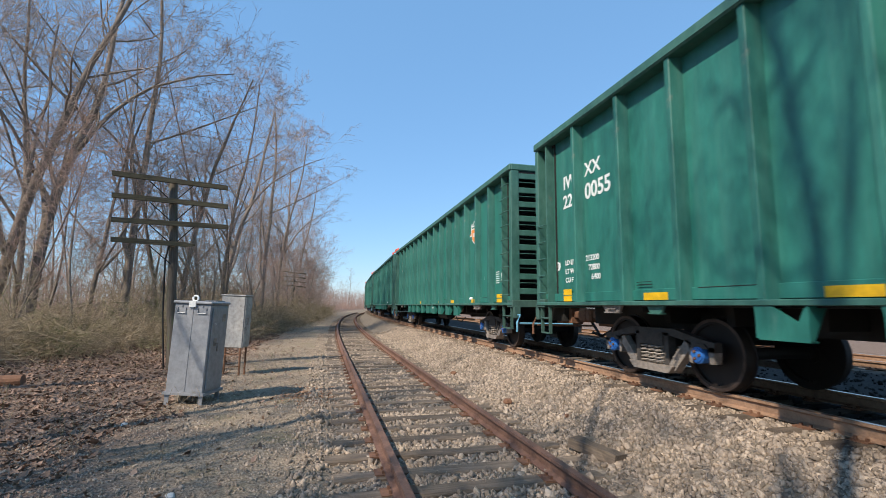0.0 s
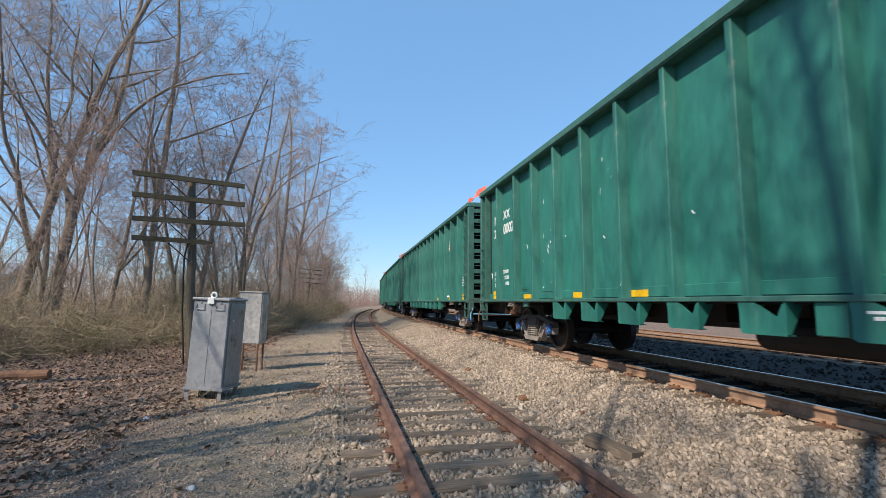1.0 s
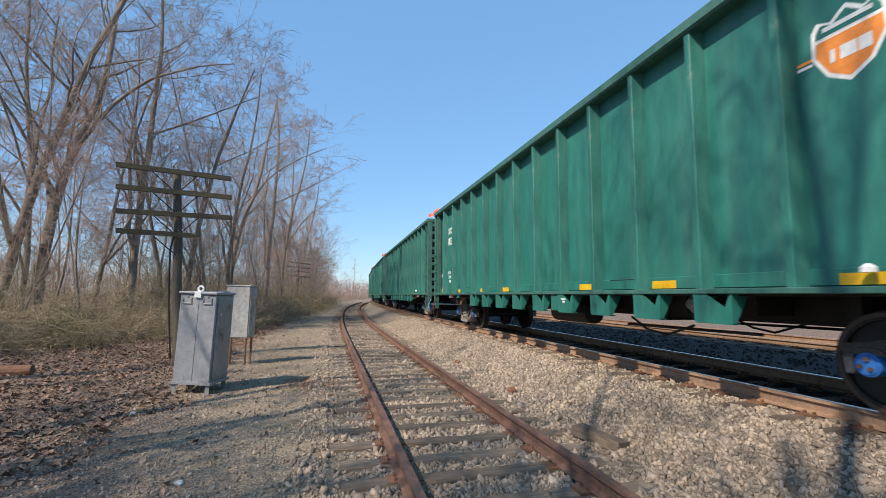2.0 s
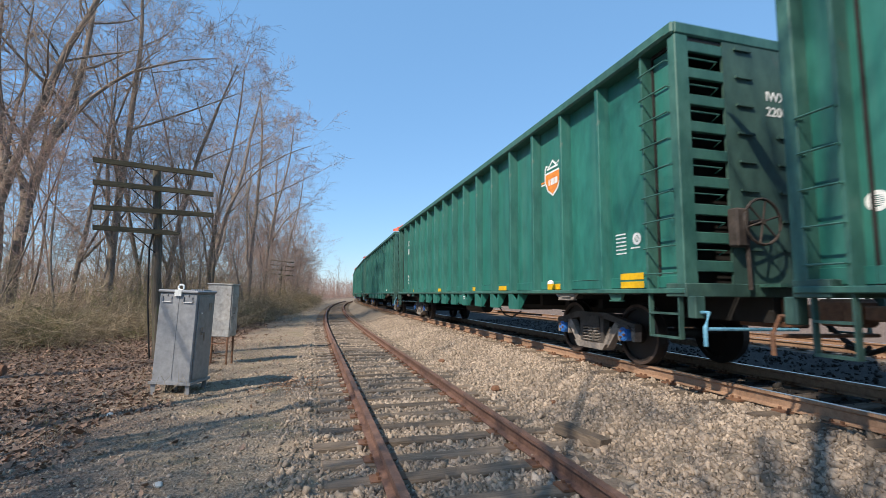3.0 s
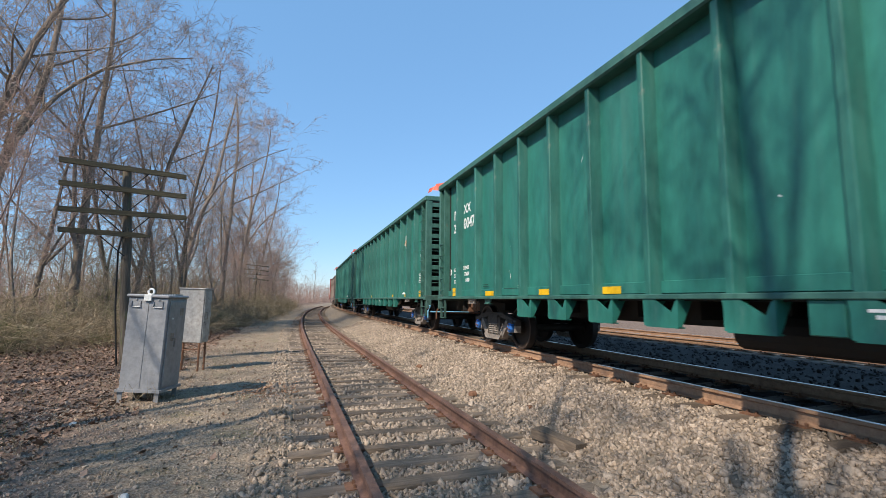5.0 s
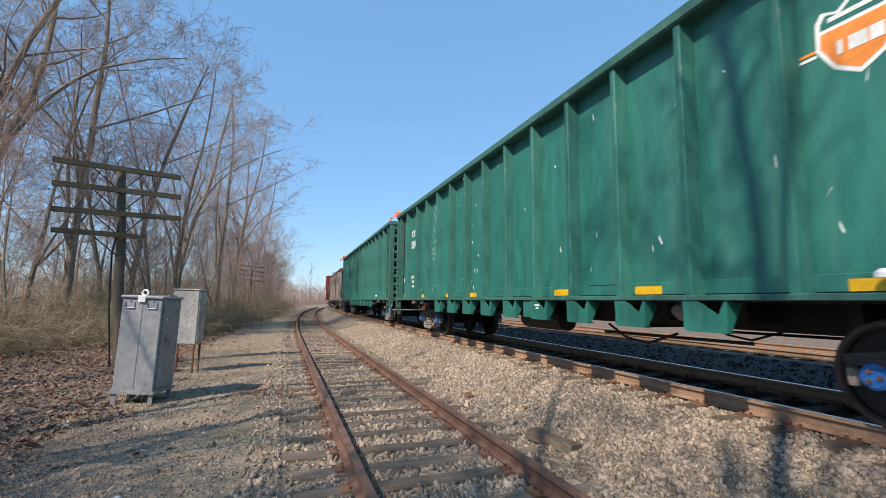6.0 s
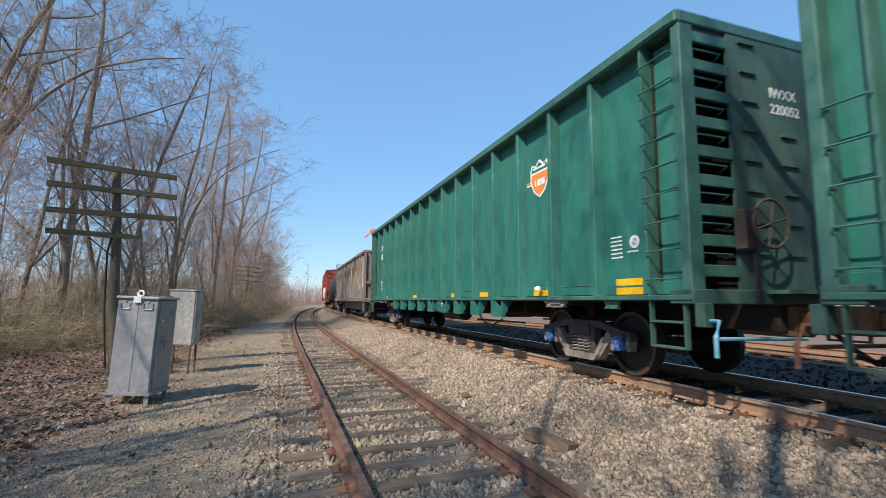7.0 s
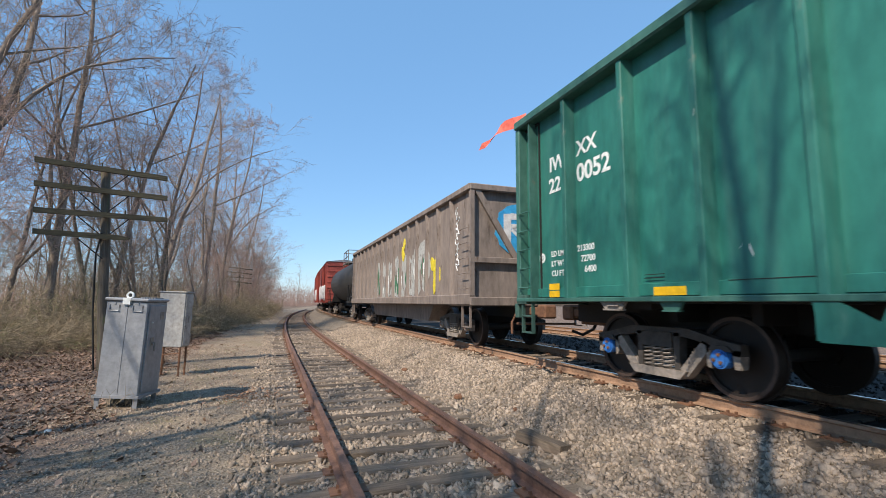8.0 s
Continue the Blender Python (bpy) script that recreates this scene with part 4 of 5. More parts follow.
def build_tank_car():
    car = thing("tank_car", pose(0, 0, 0), "black cylindrical tank car with a railed dome", "freight car")
    sh = Shape()
    prof = [(-6.6, 0.15), (-6.5, 0.7), (-6.25, 1.1), (-5.9, 1.38), (5.9, 1.38), (6.25, 1.1), (6.5, 0.7), (6.6, 0.15)]
    sh.tube([(0, y, 2.55) for y, r in prof], [r for y, r in prof], 28)
    part("tank", sh, TANK_BLACK, car, smooth=True)
    dm = Shape().tube([(0, 0, 3.8), (0, 0, 4.25)], 0.45, 16)
    part("dome", dm, TANK_BLACK, car)
    rl = Shape()
    for x in (-0.9, 0.9):
        for z in (4.3, 4.75):
            rl.tube([(x, -1.3, z), (x, 1.3, z)], 0.03, 6)
        for y in (-1.3, 0, 1.3):
            rl.tube([(x, y, 3.7), (x, y, 4.75)], 0.03, 6)
    for y in (-1.3, 1.3):
        rl.tube([(-0.9, y, 4.75), (0.9, y, 4.75)], 0.03, 6)
    rl.box(-0.95, 0.95, -1.35, 1.35, 3.85, 3.92)
    part("platform_rail", rl, TRUCK, car)
    uf = Shape().box(-0.3, 0.3, -7.2, 7.2, 0.75, 1.15)
    for e in (-1, 1):
        uf.box(-1.45, 1.45, *sorted((e * 7.2, e * 5.4)), 1.0, 1.12)
        uf.prism([(-1.3, 1.1), (1.3, 1.1), (1.1, 1.9), (-1.1, 1.9)], e * 5.3 - 0.15, e * 5.3 + 0.15, "y")
        for x in (-1.4, 1.4):
            uf.tube([(x, e * 7.1, 1.1), (x, e * 7.1, 2.1), (x, e * 5.6, 2.1), (x, e * 5.6, 1.1)], 0.03, 6)
            uf.box(x - 0.03, x + 0.03, e * 7.0 - 0.2, e * 7.0 + 0.2, 0.5, 0.54)
        add_truck(car, e * 5.3, CAP_PLAIN)
    part("underframe", uf, BLACK, car)
    return car


def build_boxcar():
    car = thing("boxcar", pose(0, 0, 0), "red high boxcar with graffiti low on its side", "freight car")
    half, side, sill, top = 8.3, 1.6, 1.0, 4.75
    part("body", Shape().box(-side + 0.06, side - 0.06, -half, half, sill, top, 0.05), RED_CAR, car)
    part("roof", Shape().prism([(-side, top - 0.02), (side, top - 0.02), (0, top + 0.2)], -half - 0.05, half + 0.05, "y"), SILVER, car, "pale roof")
    for s in (-1, 1):
        me = Shape().box(*sorted((s * side, s * (side - 0.07))), -0.06, 0.06, sill, top - 0.03).mesh("rib", RED_CAR)
        for k in range(14):
            part("rib", me, RED_CAR, car, at=(0, -half + 0.1 + k * (2 * half - 0.2) / 13, 0))
        part("sliding_door", Shape().box(*sorted((s * (side + 0.03), s * (side - 0.05))), -1.6, 1.6, sill + 0.05, top - 0.15, 0.02), RED_CAR, car)
    er = Shape()
    for k in range(7):
        er.box(-side + 0.1, side - 0.1, -half - 0.05, -half + 0.01, sill + 0.3 + k * 0.5, sill + 0.45 + k * 0.5, 0.02)
    part("end_ribs", er, RED_CAR, car)
    rng = random.Random(8)
    sh = Shape()
    for k in range(9):
        sh.prism(blob(rng, -half + 1.2 + k * 1.1, sill + 1.0, 0.35, 0.7), -side - 0.045, -side + 0.02, "x")
    part("graffiti", sh, WHITE, car, "white graffiti")
    part("underframe", Shape().box(-0.3, 0.3, -half - 0.6, half + 0.6, 0.72, sill), BLACK, car)
    for e in (-1, 1):
        add_truck(car, e * 6.3, CAP_PLAIN)
    return car


tail = 8.6 + PITCH * 6
CARS.append((build_brown_gondola(), tail + 1.96 + 8.2))
CARS.append((build_tank_car(), tail + 1.96 + 16.4 + 1.4 + 7.2))
CARS.append((build_boxcar(), tail + 1.96 + 16.4 + 1.4 + 14.4 + 1.4 + 8.3))
second_boxcar = copy_thing(CARS[-1][0], pose(0, 0, 0))
tagged(second_boxcar, "red high boxcar coupled at the train's end", "freight car")
CARS.append((second_boxcar, CARS[-1][1] + 18.0))


# ---------- signal cabinets ----------
def build_cabinet():
    """A silver relay cabinet on short legs; its front faces -y, base at the origin."""
    cab = thing("relay_cabinet", pose(-2.13, 8.42, -0.01, 0, 2.3, -16), "silver galvanised relay cabinet on short steel legs", "electrical cabinet")
    w, d, z0, z1 = 0.305, 0.29, 0.20, 1.62
    sh = Shape().box(-w, w, 0, 2 * d, z0, z1, 0.012)
    body = part("body", sh, SILVER, cab)
    part("lid", Shape().box(-w - 0.02, w + 0.02, -0.03, 2 * d + 0.02, z1, z1 + 0.045, 0.012), SILVER, cab)
    part("front_seam", Shape().box(-0.012, 0.012, -0.006, 0.0, z0 + 0.03, z1 - 0.02), SILVER, body)
    part("side_door", Shape().box(w, w + 0.018, 0.05, 2 * d - 0.04, z0 + 0.05, z1 - 0.05, 0.006), SILVER, cab)
    hd = Shape().box(w + 0.018, w + 0.03, 0.14, 0.22, 0.95, 1.07).tube([(w + 0.03, 0.18, 0.99), (w + 0.07, 0.18, 0.99), (w + 0.07, 0.18, 0.86)], 0.012, 6)
    part("door_handle", hd, TRUCK, cab)
    lk = Shape()
    disc(lk, w + 0.018, w + 0.03, 0.014, 12, (0.14, 1.30))
    part("lock", lk, WHITE, cab)
    for x in (-0.18, 0.16):
        hp = Shape().tube([(x - 0.07, -0.004, z1 - 0.06), (x - 0.07, -0.014, z1 - 0.15), (x + 0.07, -0.014, z1 - 0.15), (x + 0.07, -0.004, z1 - 0.06)], 0.008, 6)
        hp.box(x - 0.012, x + 0.012, -0.012, 0, z1 - 0.05, z1 - 0.02)
        part("handle", hp, SILVER, cab)
    eye = Shape()
    n = 14
    eye.tube([(0.045 * math.cos(k * math.tau / n), 0.05, z1 + 0.09 + 0.045 * math.sin(k * math.tau / n)) for k in range(n + 1)], 0.016, 8)
    eye.box(-0.055, 0.055, -0.035, 0.06, z1 - 0.05, z1 + 0.05)
    part("lifting_eye", eye, WHITE, cab)
    bk = Shape()
    for k in range(6):
        bk.box(0.05 + k * 0.04, 0.07 + k * 0.04, 0.25, 0.5, z1 + 0.045, z1 + 0.065)
    part("vent", bk, SILVER, cab)
    lp = Shape().box(w + 0.018, w + 0.023, 0.36, 0.46, z1 - 0.28, z1 - 0.16)
    part("louvre", lp, TRUCK, cab)
    part("base_frame", Shape().box(-w - 0.03, w + 0.03, -0.03, 2 * d + 0.03, z0 - 0.03, z0 + 0.01), SILVER, cab)
    leg = Shape().box(-0.035, 0.035, -0.006, 0.006, -0.12, z0 - 0.03).box(-0.035, -0.023, -0.006, 0.05, -0.12, z0 - 0.03).mesh("leg", SILVER)
    for x in (-w + 0.03, w - 0.03):
        for y in (0.01, 2 * d - 0.05):
            part("leg", leg, SILVER, cab, at=(x, y, 0))
    for x in (-0.13, 0.07):
        part("conduit", Shape().tube([(x, 0.22, -0.15), (x, 0.22, z0)], 0.06, 12), POLE_WOOD, cab, "tan conduit")
    return cab


def build_second_cabinet():
    cab = thing("relay_cabinet", pose(-2.06, 11.6, 0.0, 0, 1.4, -18), "blotched grey relay cabinet on a thin angle-iron stand", "electrical cabinet")
    w, d, z0, z1 = 0.28, 0.16, 0.63, 1.80
    part("body", Shape().box(-w, w, 0, 2 * d, z0, z1, 0.01), SILVER_OLD, cab)
    part("lid", Shape().box(-w - 0.02, w + 0.02, -0.02, 2 * d + 0.02, z1, z1 + 0.03, 0.008), SILVER_OLD, cab)
    part("door", Shape().box(w, w + 0.02, 0.02, 2 * d - 0.02, z0 + 0.03, z1 - 0.03, 0.006), SILVER_OLD, cab)
    part("door_handle", Shape().tube([(w + 0.02, 0.09, 1.3), (w + 0.06, 0.09, 1.3), (w + 0.06, 0.09, 1.15), (w + 0.02, 0.09, 1.15)], 0.012, 6), TRUCK, cab)
    for z in (0.85, 1.25, 1.6):
        part("hinge", Shape().tube([(w + 0.01, 2 * d - 0.02, z - 0.06), (w + 0.01, 2 * d - 0.02, z + 0.06)], 0.018, 8), SILVER_OLD, cab)
    for x in (-w + 0.03, w - 0.03):
        for y in (0.03, 2 * d - 0.03):
            part("leg", Shape().tube([(x, y, -0.1), (x * 0.97, y, z0)], 0.022, 6), RUSTY, cab)
    part("stand_brace", Shape().tube([(-w + 0.03, 0.03, 0.45), (w - 0.03, 0.03, 0.5)], 0.012, 6), RUSTY, cab)
    return cab


build_cabinet()
build_second_cabinet()


# ---------- telegraph poles ----------
def build_pole(x, y, lean, turn, heights, broken):
    pole = thing("telegraph_pole", pose(x, y, 0, 0, lean, turn), "old wooden telegraph pole with mossy cross-arms and no wires", "telegraph pole", "telegraph poles")
    top = heights[0] + 0.10
    rng = random.Random(3)
    sh = Shape().tube([(0.02 * rng.uniform(-1, 1), 0.02 * rng.uniform(-1, 1), z) for z in np.linspace(-0.4, top, 9)], [0.118 - 0.025 * k / 8 for k in range(9)], 14)
    part("pole", sh, POLE_WOOD, pole)
    for k, h in enumerate(heights):
        left, right = -1.27, 1.27
        if broken and k == len(heights) - 1:
            right = 0.5
        tilt = (-0.077, -0.064, -0.045, -0.073)[k % 4]
        arm = Shape()
        n = 8
        for i in range(n + 1):
            u = left + (right - left) * i / n
            j = rng.uniform(-0.008, 0.008)
            hh = 0.058 if not (broken and k == len(heights) - 1 and i == n) else 0.012
            arm.v += [(u, -0.24 + j, h - hh + tilt * u), (u, -0.15 + j, h - hh + tilt * u), (u, -0.15 + j, h + hh + tilt * u), (u, -0.24 + j, h + hh + tilt * u)]
        for i in range(n):
            arm.f += [(i * 4 + q, i * 4 + (q + 1) % 4, i * 4 + 4 + (q + 1) % 4, i * 4 + 4 + q) for q in range(4)]
        arm.f += [(0, 1, 2, 3), tuple(range(n * 4 + 3, n * 4 - 1, -1))]
        part("cross_arm", arm, POLE_MOSS, pole)
        for s in (-1, 1):
            if s * 0.55 > right:
                continue
            part("arm_brace", Shape().tube([(s * 0.5, -0.22, h - 0.05), (s * 0.03, -0.17, h - 0.52)], 0.014, 5), BLACK, pole)
        pin = Shape().tube([(0, 0, 0.05), (0, 0, 0.15)], 0.016, 6).mesh("pin", POLE_MOSS)
        for _ in range(2):
            u = rng.uniform(-1.1, min(right, 1.1))
            part("pin", pin, POLE_MOSS, pole, at=(u, -0.195, h + tilt * u))
    part("down_lead", Shape().tube([(-0.17, 0.02, 0.0), (-0.20, 0.02, 1.4), (-0.16, 0.0, heights[-1] - 0.4), (-0.05, -0.1, heights[-1] + 0.1)], 0.02, 8), BLACK, pole, "black cable down the pole")
    return pole


build_pole(-3.61, 13.07, -3.4, 14, (4.71, 4.19, 3.62, 3.11), True)
build_pole(-3.45, 55.0, 0.8, 8, (5.2, 4.7, 4.2, 3.7), False)

# ---------- timber offcut, log, pale stones ----------
rngs = random.Random(21)
off = Shape()
for i in range(7):
    u = -0.32 + 0.64 * i / 6
    j = [rngs.uniform(-0.012, 0.012) for _ in range(4)]
    off.v += [(u, -0.10 + j[0], 0.0), (u, 0.10 + j[1], 0.0), (u, 0.085 + j[2], 0.10 + j[1]), (u, -0.085 + j[3], 0.105 + j[0])]
for i in range(6):
    off.f += [(i * 4 + q, i * 4 + (q + 1) % 4, i * 4 + 4 + (q + 1) % 4, i * 4 + 4 + q) for q in range(4)]
off.f += [(0, 1, 2, 3), (27, 26, 25, 24)]
tagged(part("timber_offcut", off, TIE, at=pose(2.93, 4.70, 0.02, 0, 3, -73)), "weathered offcut of a wooden tie lying on ballast", "timber")
log = Shape().tube([(-0.5, 0, 0.10), (-0.2, 0.02, 0.11), (0.1, 0, 0.10), (0.32, -0.02, 0.11)], [0.11, 0.105, 0.11, 0.10], 12)
tagged(part("log", log, RUSTY, at=pose(-5.7, 10.5, 0.06, 0, 0, 8)), "short sawn log lying in dead leaves", "log")


def rock_shape(seed, r):
    rng = random.Random(seed)
    bm = bmesh.new()
    bmesh.ops.create_icosphere(bm, subdivisions=2, radius=r)
    for v in bm.verts:
        v.co *= 1 + 0.35 * noise.noise(v.co / r * 1.3 + Vector((seed, 0, 0)))
        v.co.z *= 0.6
    sh = Shape()
    bm.verts.index_update()
    sh.add([v.co.copy() for v in bm.verts], [[v.index for v in f.verts] for f in bm.faces])
    bm.free()
    return sh


PALE_STONE = surface("pale_stone", (0.5, 0.48, 0.45), (0.68, 0.66, 0.62), rough=0.9, bump=0.2)
for k, (x, y, r) in enumerate(((-1.18, 4.52, 0.038), (-2.5, 7.2, 0.04))):
    tagged(part("pale_stone", rock_shape(k, r), PALE_STONE, at=(x, y, 0.02)), "pale broken stone lying on the gravel", "stone")

# dark stones on the shoulder
for k, (x, y, z, r) in enumerate(((3.0, 7.4, 0.06, 0.08), (3.0, 10.7, 0.06, 0.08), (3.3, 6.0, 0.12, 0.05))):
    tagged(part("dark_stone", rock_shape(k + 5, r), RUSTY, at=(x, y, z)), "dark lump of stone on the ballast shoulder", "stone")


# ---------- trees ----------
def grow(rng, height, lean, first, spread, thick, counts, fork=True):
    """Segments (start, end, radius, radius) of a bare tree: trunk, rising limbs, boughs, long fine twigs. counts: branches on each level."""
    segs = []

    def limb(p, d, length, r, level, n):
        q = p.copy()
        d = d.normalized()
        pts = [(q.copy(), r)]
        taper = 0.25 if level == 0 else 0.2
        sway = Vector((rng.gauss(0, 1), rng.gauss(0, 1), rng.gauss(0, 0.5))) * (0.02, 0.045, 0.06, 0.07, 0.05)[level]
        rise = (0.03, 0.06, 0.035, 0.01, -0.02)[level]
        for i in range(n):
            wob = Vector((rng.gauss(0, 1), rng.gauss(0, 1), rng.gauss(0, 0.6))) * (0.05 if level == 0 else 0.11)
            d = (d + wob + sway + Vector((0, 0, rise))).normalized()
            q2 = q + d * (length / n)
            r2 = r * (1 - (1 - taper) * (i + 1) / n)
            segs.append((q.copy(), q2.copy(), pts[-1][1], r2))
            pts.append((q2.copy(), r2))
            q = q2
        if level >= len(counts):
            return
        for k in range(counts[level]):
            lo = first if level == 0 else 0.2
            f = min(lo + (1 - lo) * (k + rng.random()) / counts[level], 0.99)
            i = min(int(f * n), n - 1)
            a, b = pts[i], pts[i + 1]
            at_p = a[0].lerp(b[0], f * n - i)
            rr = a[1] + (b[1] - a[1]) * (f * n - i)
            along = (b[0] - a[0]).normalized()
            side = along.cross(Vector((rng.gauss(0, 1), rng.gauss(0, 1), rng.gauss(0, 1)))).normalized()
            ang = radians(rng.uniform(32, 62) if level == 0 else rng.uniform(28, 60))
            dd = along * math.cos(ang) + side * math.sin(ang)
            if level >= 1 and dd.z < -0.1:
                dd.z *= 0.3
            if level == 0:
                ll = height * spread * (0.26 + 0.24 * rng.random()) * (1.25 - 0.8 * f)
            else:
                ll = length * rng.uniform(0.34, 0.60) * (1.15 - 0.5 * f)
            limb(at_p, dd, max(ll, 0.3), max(rr * rng.uniform(0.30, 0.52), 0.005), level + 1, (10, 7, 5, 3, 1)[level + 1])
        if level == 0 and fork:
            for _ in range(2):
                f = rng.uniform(0.15, 0.42)
                i = int(f * n)
                along = (pts[i + 1][0] - pts[i][0]).normalized()
                side = along.cross(Vector((rng.gauss(0, 1), rng.gauss(0, 1), 0))).normalized()
                limb(pts[i][0], along + side * 0.5, length * 0.55, pts[i][1] * 0.62, 1, 9)

    limb(Vector((0, 0, -0.3)), Vector((lean, 0.0, 1)), height, thick, 0, 11)
    return segs


def segments_mesh(name, segs, material, least=0.0):
    vs, fs, n0 = [], [], 0
    for p, q, r, s in segs:
        n = 7 if r > 0.08 else (4 if r > 0.03 else 3)
        d = (q - p).normalized()
        a = d.cross(Vector((0, 0, 1)) if abs(d.z) < 0.9 else Vector((1, 0, 0))).normalized()
        b = d.cross(a)
        for c, rad in ((p, max(r, least)), (q, max(s, least))):
            for k in range(n):
                t = k * math.tau / n
                vs.append(c + (a * math.cos(t) + b * math.sin(t)) * rad)
        for k in range(n):
            k2 = (k + 1) % n
            fs.append((n0 + k, n0 + n + k, n0 + n + k2))
            fs.append((n0 + k, n0 + n + k2, n0 + k2))
        n0 += 2 * n
    return array_mesh(name, np.array([tuple(v) for v in vs]), np.array(fs), material, smooth=True)


TREE_KINDS = []
for k, (height, lean, first, spread, thick, counts, red) in enumerate((
        (19, 0.10, 0.25, 1.0, 0.24, (14, 7, 6, 4), 0), (20, 0.03, 0.28, 0.9, 0.215, (14, 7, 6, 4), 0), (17, 0.14, 0.25, 1.1, 0.195, (13, 7, 6, 4), 0), (18, 0.03, 0.25, 0.9, 0.15, (14, 7, 6, 4), 1),
        (15, 0.05, 0.2, 1.0, 0.11, (11, 6, 5, 2), 1), (17, 0.06, 0.25, 0.9, 0.14, (11, 6, 5, 2), 0), (8, 0.10, 0.1, 1.0, 0.05, (10, 6, 4, 2), 1), (6.5, 0.05, 0.1, 1.1, 0.04, (10, 6, 4, 2), 0))):
    segs = grow(random.Random(100 + k), height, lean, first, spread, thick, counts, height > 10)
    wood = [s for s in segs if s[2] > 0.03]
    fine = [s for s in segs if s[2] <= 0.03]
    TREE_KINDS.append((segments_mesh("trunk", wood, BARK), segments_mesh("crown", fine, BARK_RED if red else TWIG, 0.0062)))


def plant(kind, x, y, turn, size=1.0, label="bare grey-barked deciduous tree with fine twigs"):
    z = ground_z(x, y) if x < 30 else 0
    tree = thing("tree", pose(x, y, z, 0, 0, turn) @ Matrix.Scale(size, 4), label, "tree", "bare trees")
    part("trunk", TREE_KINDS[kind][0], BARK, tree)
    part("crown", TREE_KINDS[kind][1], BARK, tree)


def wood_edge(y):
    """How near to the line the brush comes."""
    return float(np.interp(y, (10, 15, 20, 30, 50, 90), (-9.0, -6.9, -4.9, -2.6, -0.9, 0.6)))


NEAR_TREES = ((2, -12.6, 21.5, 0, 1.1), (0, -11.4, 22.0, 25, 1.0), (1, -9.6, 26.0, 70, 1.0), (2, -8.2, 29.5, -30, 0.9), (1, -16.0, 22.0, 130, 1.0),
              (3, -6.4, 33.0, 40, 1.0), (0, -7.4, 38.0, -15, 0.95), (1, -5.4, 43.0, 60, 1.0), (3, -4.6, 50.0, 0, 1.1), (0, -5.6, 58.0, 30, 1.0), (3, -3.6, 66.0, 10, 1.05), (3, -2.4, 78.0, 200, 0.95))
for kind, x, y, turn, size in NEAR_TREES:
    plant(kind, x, y, turn, size)
rngt = random.Random(77)
for k in range(34):
    y = rngt.uniform(16, 105)
    x = wood_edge(y) - rngt.uniform(4.0, 26)
    plant(rngt.choice((4, 5)), x, y, rngt.uniform(0, 360), rngt.uniform(0.8, 1.15), "slender bare deciduous tree deeper in the wood")
for k in range(70):
    y = rngt.uniform(15, 95)
    x = wood_edge(y) - 1.2 - abs(rngt.gauss(0, 3.5))
    plant(rngt.choice((6, 7)), x, y, rngt.uniform(0, 360), rngt.uniform(0.6, 1.25), "thin leafless sapling at the wood's edge")
for k in range(20):
    y = rngt.uniform(90, 180)
    plant(rngt.choice((4, 5, 6)), bend(y) - 5 - rngt.uniform(0, 14), y, rngt.uniform(0, 360), rngt.uniform(0.5, 0.8), "bare deciduous tree far along the line")
# trees beside and behind the viewpoint, whose shadows fall across the tracks and the train
for kind, x, y, turn, size in ((1, -9.2, -5.2, 30, 0.8), (1, -5.6, -2.9, 30, 0.85), (0, -11.0, -1.2, 200, 0.85), (0, -8.4, -0.4, 140, 0.55), (3, -9.8, 0.6, 30, 0.6), (3, -12.5, -3.2, 250, 0.75), (1, -14.0, 4.5, 90, 0.8), (2, -8.6, 0.4, 60, 0.6), (0, -10.4, 1.8, 10, 0.7)):
    plant(kind, x, y, turn, size)


